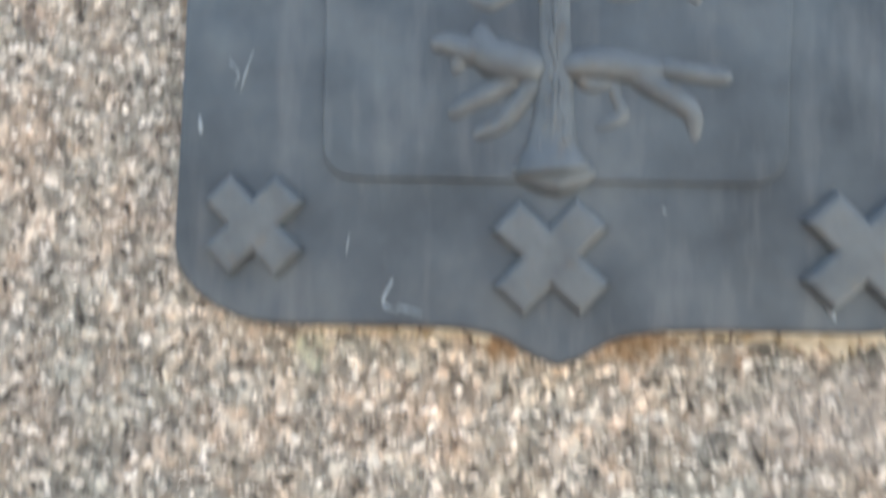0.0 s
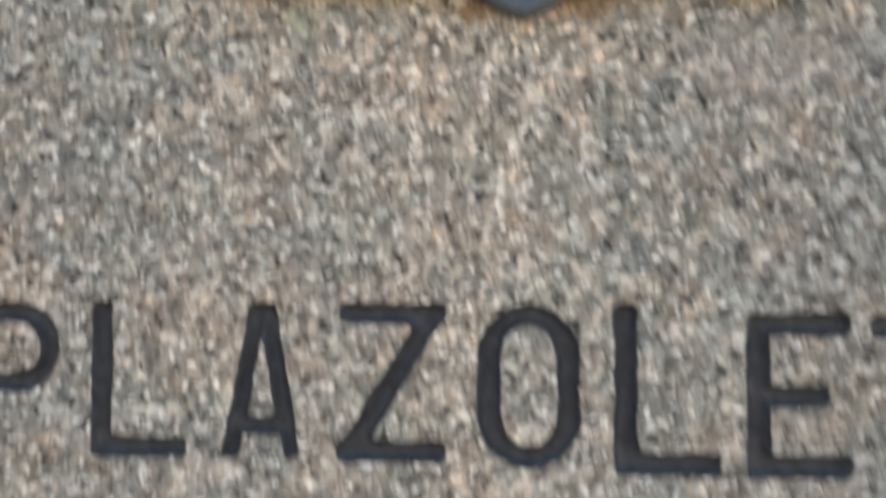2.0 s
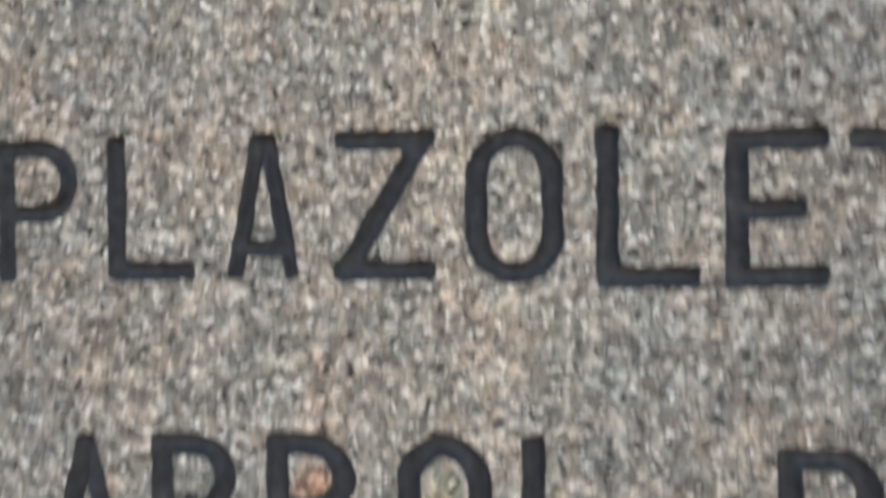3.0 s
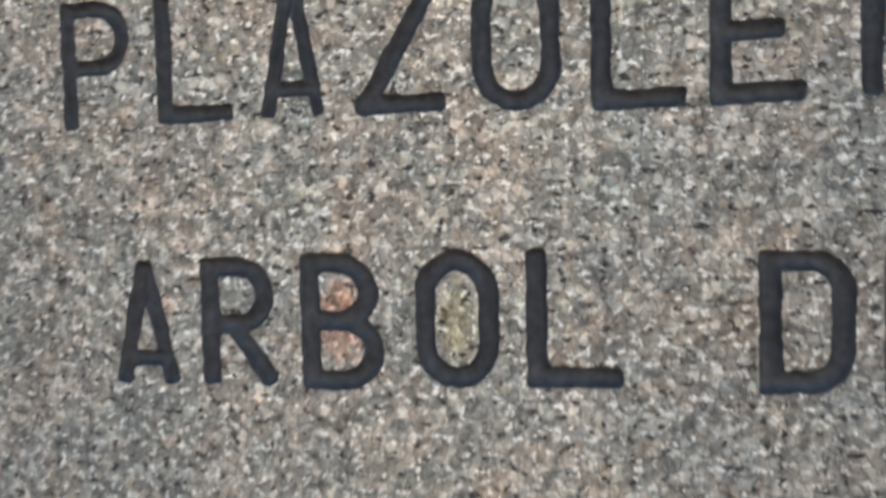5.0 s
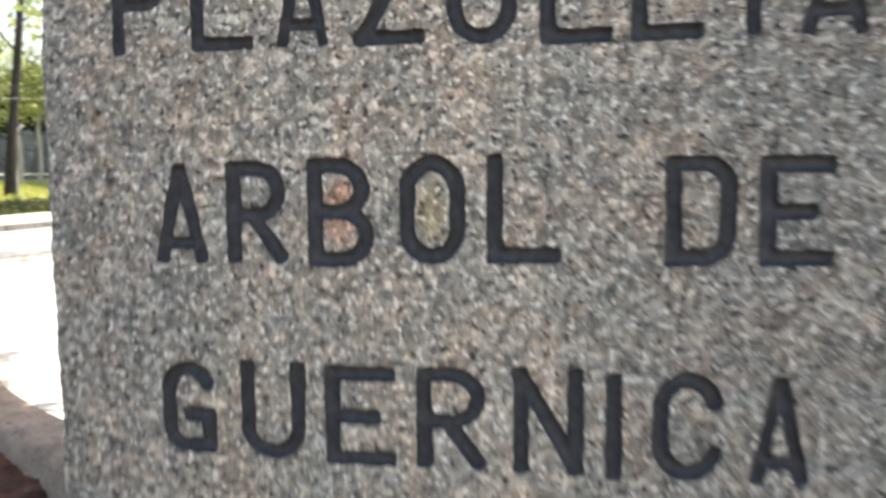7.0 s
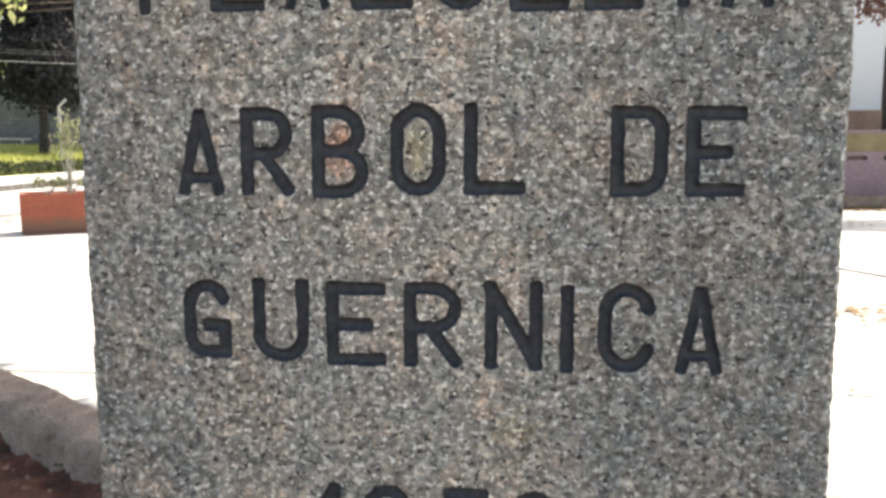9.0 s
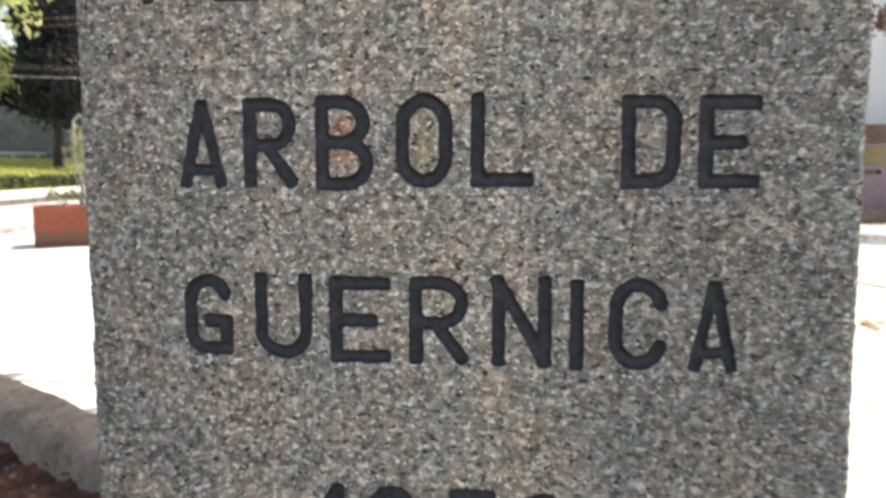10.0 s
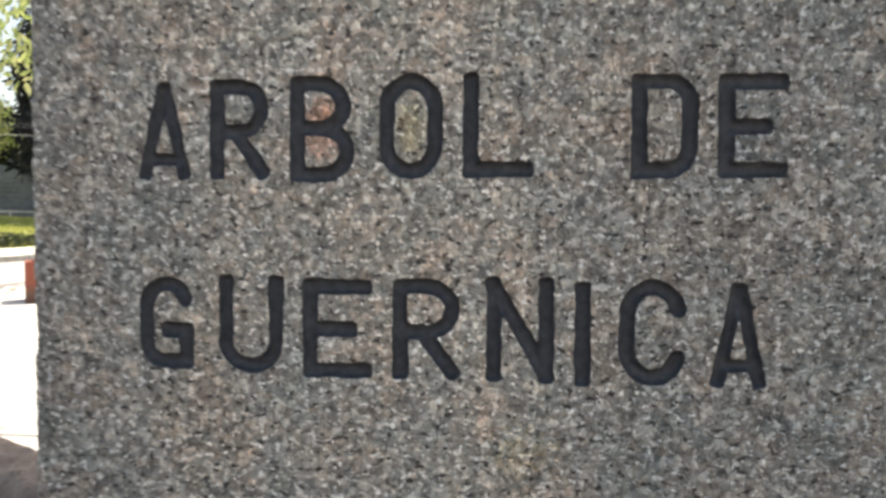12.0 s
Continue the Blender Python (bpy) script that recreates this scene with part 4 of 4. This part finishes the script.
build_tree("leafy young tree on the bank by the fence", -17.6, 19.2, 0.6, 0.06, 2.2, [(-17.6, 19.2, 3.4, 1.0, 1.0, 0.9), (-18.0, 19.8, 4.4, 1.0, 1.0, 0.8), (-17.2, 20.4, 2.9, 0.6, 0.6, 0.5)], 2000, 0.085, PALEBARK, LIME_LEAF, 25, droop=0.5)
for n, (x, y, h) in enumerate(((-17.5, 27.9, 9.0), (-18.4, 32.6, 8.6), (-19.0, 35.6, 9.2), (-17.8, 36.5, 9.0), (-20.5, 40.0, 9.8), (-16.0, 38.5, 9.0))):
    stack = [(x + 0.5 * math.sin(k * 2 + n), y + 0.5 * math.cos(k * 3 + n), (3.5 if n else 3.0) + k * 1.0, (1.9 if n else 1.45) - 0.12 * k, (1.9 if n else 1.45) - 0.12 * k, 1.0) for k in range(int((h - 2.0) / 1.0))]
    build_tree("tall dark evergreen tree behind the fence", x, y, 0.7, 0.15, 2.8, stack, 9000, 0.12, DARKBARK, DARK_LEAF, 40 + n)
mass = [(-44 * math.sin(radians(a)), 44 * math.cos(radians(a)), z + 0.4 * math.sin(a * 1.3), 1.7, 1.7, 1.3) for a in range(18, 43, 2) for z in ((5.6, 7.2, 8.8) if a < 33 else (4.6,))]
tagged(new("dark_woods", leaf_cloud("dark_woods", mass, 19000, 0.32, DARK_LEAF, 93)), "dense dark evergreen woods in the distance", "woods", kind="stuff")
# a dark leaning tree behind the fence
leaning = empty("tree", "leaning dark-trunked tree with bare twigs behind the fence", "tree")
limb([(-16.60, 21.38, 0.4), (-16.45, 21.37, 2.2), (-16.15, 21.35, 4.2), (-15.9, 21.32, 5.94), (-15.6, 21.4, 8.6)], [0.22, 0.135, 0.12, 0.10, 0.06], DARKBARK, "trunk", leaning, 12)
for z, dx, dz in ((4.6, -1.2, 1.1), (5.4, 0.9, 0.5), (5.9, 0.8, -0.3), (6.3, -0.9, 1.0), (6.6, 1.0, 0.6), (7.2, -1.2, 1.3)):
    limb([(-16.1 + (z - 4.6) * 0.13, 21.35, z), (-16.1 + dx * 0.5, 21.35 + dx * 0.3, z + dz * 0.7), (-16.1 + dx, 21.35 + dx * 0.6, z + dz)], [0.04, 0.025, 0.01], DARKBARK, "limb", leaning, 6)
part("crown", leaf_cloud("crown", [(-17.9, 21.2, 5.9, 0.9, 0.9, 0.7), (-16.2, 22.3, 7.4, 1.0, 0.9, 0.7), (-17.6, 21.3, 8.4, 1.2, 1.1, 0.8)], 900, 0.08, LIME_LEAF, 131, 0.5), leaning)
# a slim dark cypress on the bank
build_tree("slim dark columnar cypress on the grass bank", -17.06, 20.36, 0.6, 0.10, 1.6, [(-17.0 + 0.06 * k, 20.33 - 0.02 * k, 1.5 + 0.62 * k, 0.64, 0.64, 0.58) for k in range(9)], 9500, 0.07, DARKBARK, DARK_LEAF, 57)
# a leafy bough overhead towards the road
build_tree("street tree with drooping light-green leaves by the road", -6.1, 15.4, 0.0, 0.055, 3.4, [(-6.90, 9.50, 3.10, 0.42, 0.45, 0.34), (-6.74, 9.62, 2.72, 0.22, 0.28, 0.24), (-6.60, 9.74, 2.64, 0.16, 0.20, 0.15), (-6.56, 9.74, 3.12, 0.26, 0.30, 0.30), (-6.8, 9.6, 3.85, 0.7, 0.7, 0.45), (-6.3, 12.0, 4.6, 1.2, 1.4, 0.7)], 2000, 0.08, BARK, LIME_LEAF, 52, droop=1.2)

# backdrop added for the hazy distance under the trees
far_wall = tagged(new("far_wall", bm_mesh("far_wall", box_bm(-60, -12, 47, 49, 0.3, 4.7, 0.05), FARBLUE)), "backdrop wall far behind the trees, with haze put into its grey-blue colour", "wall", kind="structure")
rail = empty("park_rail", "low white rail behind the fence", "rail")
for k in range(6):
    part("rail_post", bm_mesh("rail_post", box_bm(-21.04, -20.96, 24 + k * 1.6, 24.08 + k * 1.6, 0.6, 1.14, 0.005), GREYSTEEL), rail)
part("rail_bar", bm_mesh("rail_bar", box_bm(-21.05, -20.95, 23.6, 32.6, 1.10, 1.18, 0.01), CABLE), rail)


# ---- the red planter ----
def build_planter():
    planter = empty("planter_box", "brick-red painted concrete planter box on the pavement", "planter")
    long, deep, high, wall = 1.7, 0.55, 0.43, 0.06
    part("front_wall", bm_mesh("front_wall", box_bm(0, long, 0, wall, 0.0, high, 0.01), TERRACOTTA), planter)
    part("back_wall", bm_mesh("back_wall", box_bm(0, long, deep - wall, deep, 0.0, high, 0.01), TERRACOTTA), planter)
    part("side_wall", bm_mesh("side_wall", box_bm(0.002, wall, wall, deep - wall, 0.0, high - 0.003, 0.01), TERRACOTTA), planter)
    part("side_wall", bm_mesh("side_wall", box_bm(long - wall, long - 0.002, wall, deep - wall, 0.0, high - 0.003, 0.01), TERRACOTTA), planter)
    part("earth", grid_mesh("earth", wall, long - wall, wall, deep - wall, 30, 10, lambda x, y: high - 0.03 + 0.025 * lattice(x * 9, y * 9, 41), SOIL), planter, "dry earth filling the box")
    planter.matrix_basis = Matrix.Translation((-5.24, 7.44, 0.0)) @ Matrix.Rotation(radians(33.5), 4, "Z")
    return planter


planter = build_planter()


def shrub(label, x, y, z, height, stems, leaves, size, leaf, seed, spread=0.25):
    rr = random.Random(seed)
    sh = empty("shrub", label, "plant")
    tips = []
    for k in range(stems):
        tip = (x + rr.uniform(-spread, spread), y + rr.uniform(-spread * 0.5, spread * 0.5), z + height * rr.uniform(0.6, 1.0))
        v, f = tube(smooth_path([(x + rr.uniform(-0.05, 0.05), y, z - 0.04), ((x + tip[0]) / 2, y, z + height * 0.4), tip], 5), [0.005] * 6 + [0.0025] * 5, 5)
        part("stem", mesh_of("stem", v, f, PALEBARK, True), sh)
        tips.append((*tip, spread * 0.5, spread * 0.4, height * 0.22))
    part("foliage", leaf_cloud("foliage", tips, leaves, size, leaf, seed), sh)
    return sh


shrub("straggly thin-stemmed shrub growing in the red planter", -4.99, 7.98, 0.41, 0.80, 9, 340, 0.026, PALE_LEAF, 61, 0.16)
for k in range(6):
    shrub("low pale-leaved plant in the red planter", -5.17 + 0.20 * k, 7.84 + 0.115 * k, 0.41, 0.16, 7, 120, 0.028, PALE_LEAF, 70 + k, 0.14)


# ---- the house and its front wall ----
front = empty("garden_wall", "low mauve rendered garden wall with dark vent slots", "wall", "structure")
WY = 12.0
part("plinth", bm_mesh("plinth", box_bm(0.5, 12, WY - 0.06, WY + 0.22, -0.05, 0.17, 0.012), KERB), front, "grey concrete plinth")
for z0, z1, name, mat in ((0.17, 0.675, "lower_course", PURPLE), (0.735, 0.80, "upper_course", PURPLE), (0.80, 1.06, "stone_band", OCHRE), (1.06, 1.10, "coping", PURPLE)):
    part(name, bm_mesh(name, box_bm(0.5, 12, WY - (0.02 if name == "coping" else 0.0), WY + 0.18, z0, z1, 0.006), mat), front)
for k in range(23):
    x = 0.54 + k * 0.5
    part("slot_pier", bm_mesh("slot_pier", box_bm(x - 0.2, x + 0.02, WY + 0.001, WY + 0.179, 0.675, 0.735), PURPLE), front)
house = empty("house", "white rendered house with brown brick base and dark door", "house")
HY = 13.9
part("wall", bm_mesh("wall", box_bm(-1.5, 5.73, HY, HY + 5, 1.45, 3.6, 0.01), WHITEWALL), house, "white rendered wall")
part("wall", bm_mesh("wall", box_bm(6.74, 13, HY, HY + 5, 1.45, 3.6, 0.01), WHITEWALL), house, "white rendered wall")
part("lintel", bm_mesh("lintel", box_bm(5.73, 6.74, HY, HY + 5, 2.47, 3.6), WHITEWALL), house)
part("brick_base", bm_mesh("brick_base", box_bm(-1.55, 5.73, HY - 0.04, HY + 4.9, -0.1, 1.448, 0.01), BRICK), house, "brown brick base")
part("brick_base", bm_mesh("brick_base", box_bm(6.74, 13.05, HY - 0.04, HY + 4.9, -0.1, 1.448, 0.01), BRICK), house, "brown brick base")
door = part("front_door", bm_mesh("front_door", box_bm(5.80, 6.67, HY + 0.08, HY + 0.13, 0.45, 2.14, 0.006), DARKWOOD), house, "dark brown panelled door")
for z0 in (0.6, 1.1, 1.6):
    part("panel", bm_mesh("panel", box_bm(5.90, 6.57, HY + 0.065, HY + 0.082, z0, z0 + 0.4, 0.008), DARKWOOD), door)
part("fanlight", bm_mesh("fanlight", box_bm(5.80, 6.67, HY + 0.09, HY + 0.11, 2.18, 2.41), GLASS), house, "pale glazed fanlight over the door")
for x0, x1, z0, z1 in ((5.73, 5.80, 0.4, 2.47), (6.67, 6.74, 0.4, 2.47), (5.80, 6.67, 2.41, 2.47), (5.80, 6.67, 2.14, 2.18)):
    part("door_frame", bm_mesh("door_frame", box_bm(x0, x1, HY - 0.02, HY + 0.16, z0, z1, 0.005), DARKWOOD), house)
part("step", bm_mesh("step", box_bm(5.5, 7.0, HY - 0.5, HY + 0.14, -0.1, 0.44, 0.015), KERB), house)
part("roof", bm_mesh("roof", box_bm(-1.9, 13.4, HY - 0.12, HY + 5.4, 3.6, 3.78, 0.02), ROOF), house, "tiled roof edge")
# clumps above z 3.7 are unseen, added to cast shadow streaks on the pavement
build_tree("small tree with reddish leaves before the white house", 6.9, 11.2, 0.0, 0.08, 2.2, [(5.35, 11.1, 2.85, 0.5, 0.5, 0.30), (6.4, 11.2, 3.2, 0.9, 0.8, 0.6), (4.62, 11.2, 2.74, 0.40, 0.4, 0.22), (4.7, 11.3, 3.75, 0.8, 0.7, 0.4), (4.7, 11.0, 4.0, 0.7, 0.22, 0.25), (5.3, 11.5, 4.05, 0.8, 0.2, 0.25), (4.9, 12.2, 4.1, 0.8, 0.22, 0.25), (5.6, 12.8, 4.1, 0.8, 0.2, 0.25)], 7500, 0.05, BARK, RED_LEAF, 81, droop=0.8)

# ---- pavement slabs ----
pavement = empty("pavement", "pale sunlit concrete pavement in large slabs", "pavement", "structure")
prng = random.Random(2)
XJ = [-6.93, -4.25, -2.62, 0.55, 3.70, 6.85, 10.0, 13.2]
YJ = [-6.85, -3.72, -0.58, 2.55, 5.08, 8.1, 11.92]
for i in range(len(XJ) - 1):
    for j in range(len(YJ) - 1):
        g = 0.007
        part("slab", bm_mesh("slab", box_bm(XJ[i] + g, XJ[i + 1] - g, YJ[j] + g, YJ[j + 1] - g, -0.14, prng.uniform(-0.006, 0.004), 0.006), CONCRETE), pavement)
crack_line = smooth_path([(2.30, 5.86, 0.004), (2.40, 5.66, 0.004), (2.52, 5.42, 0.004), (2.70, 5.10, 0.004)], 6)
cv, cf = tube([p + Vector((0.012 * noise.noise((k * 1.3, 2, 0)), 0.02 * noise.noise((k * 1.1, 7, 0)), 0)) for k, p in enumerate(crack_line)], 0.012, 5, 0.3)
part("tar_seam", mesh_of("tar_seam", cv, cf, ASPHALT), pavement, "dark tar-filled crack")
near_kerb = empty("near_kerb", "concrete kerb along the near side of the road", "kerb", "structure")
for k in range(30):
    part("kerb_stone", bm_mesh("kerb_stone", box_bm(-7.09, -6.94, -6.8 + k * 0.9, -5.91 + k * 0.9, -0.16, 0.004 + 0.005 * math.sin(k * 1.3), 0.012), KERB), near_kerb)
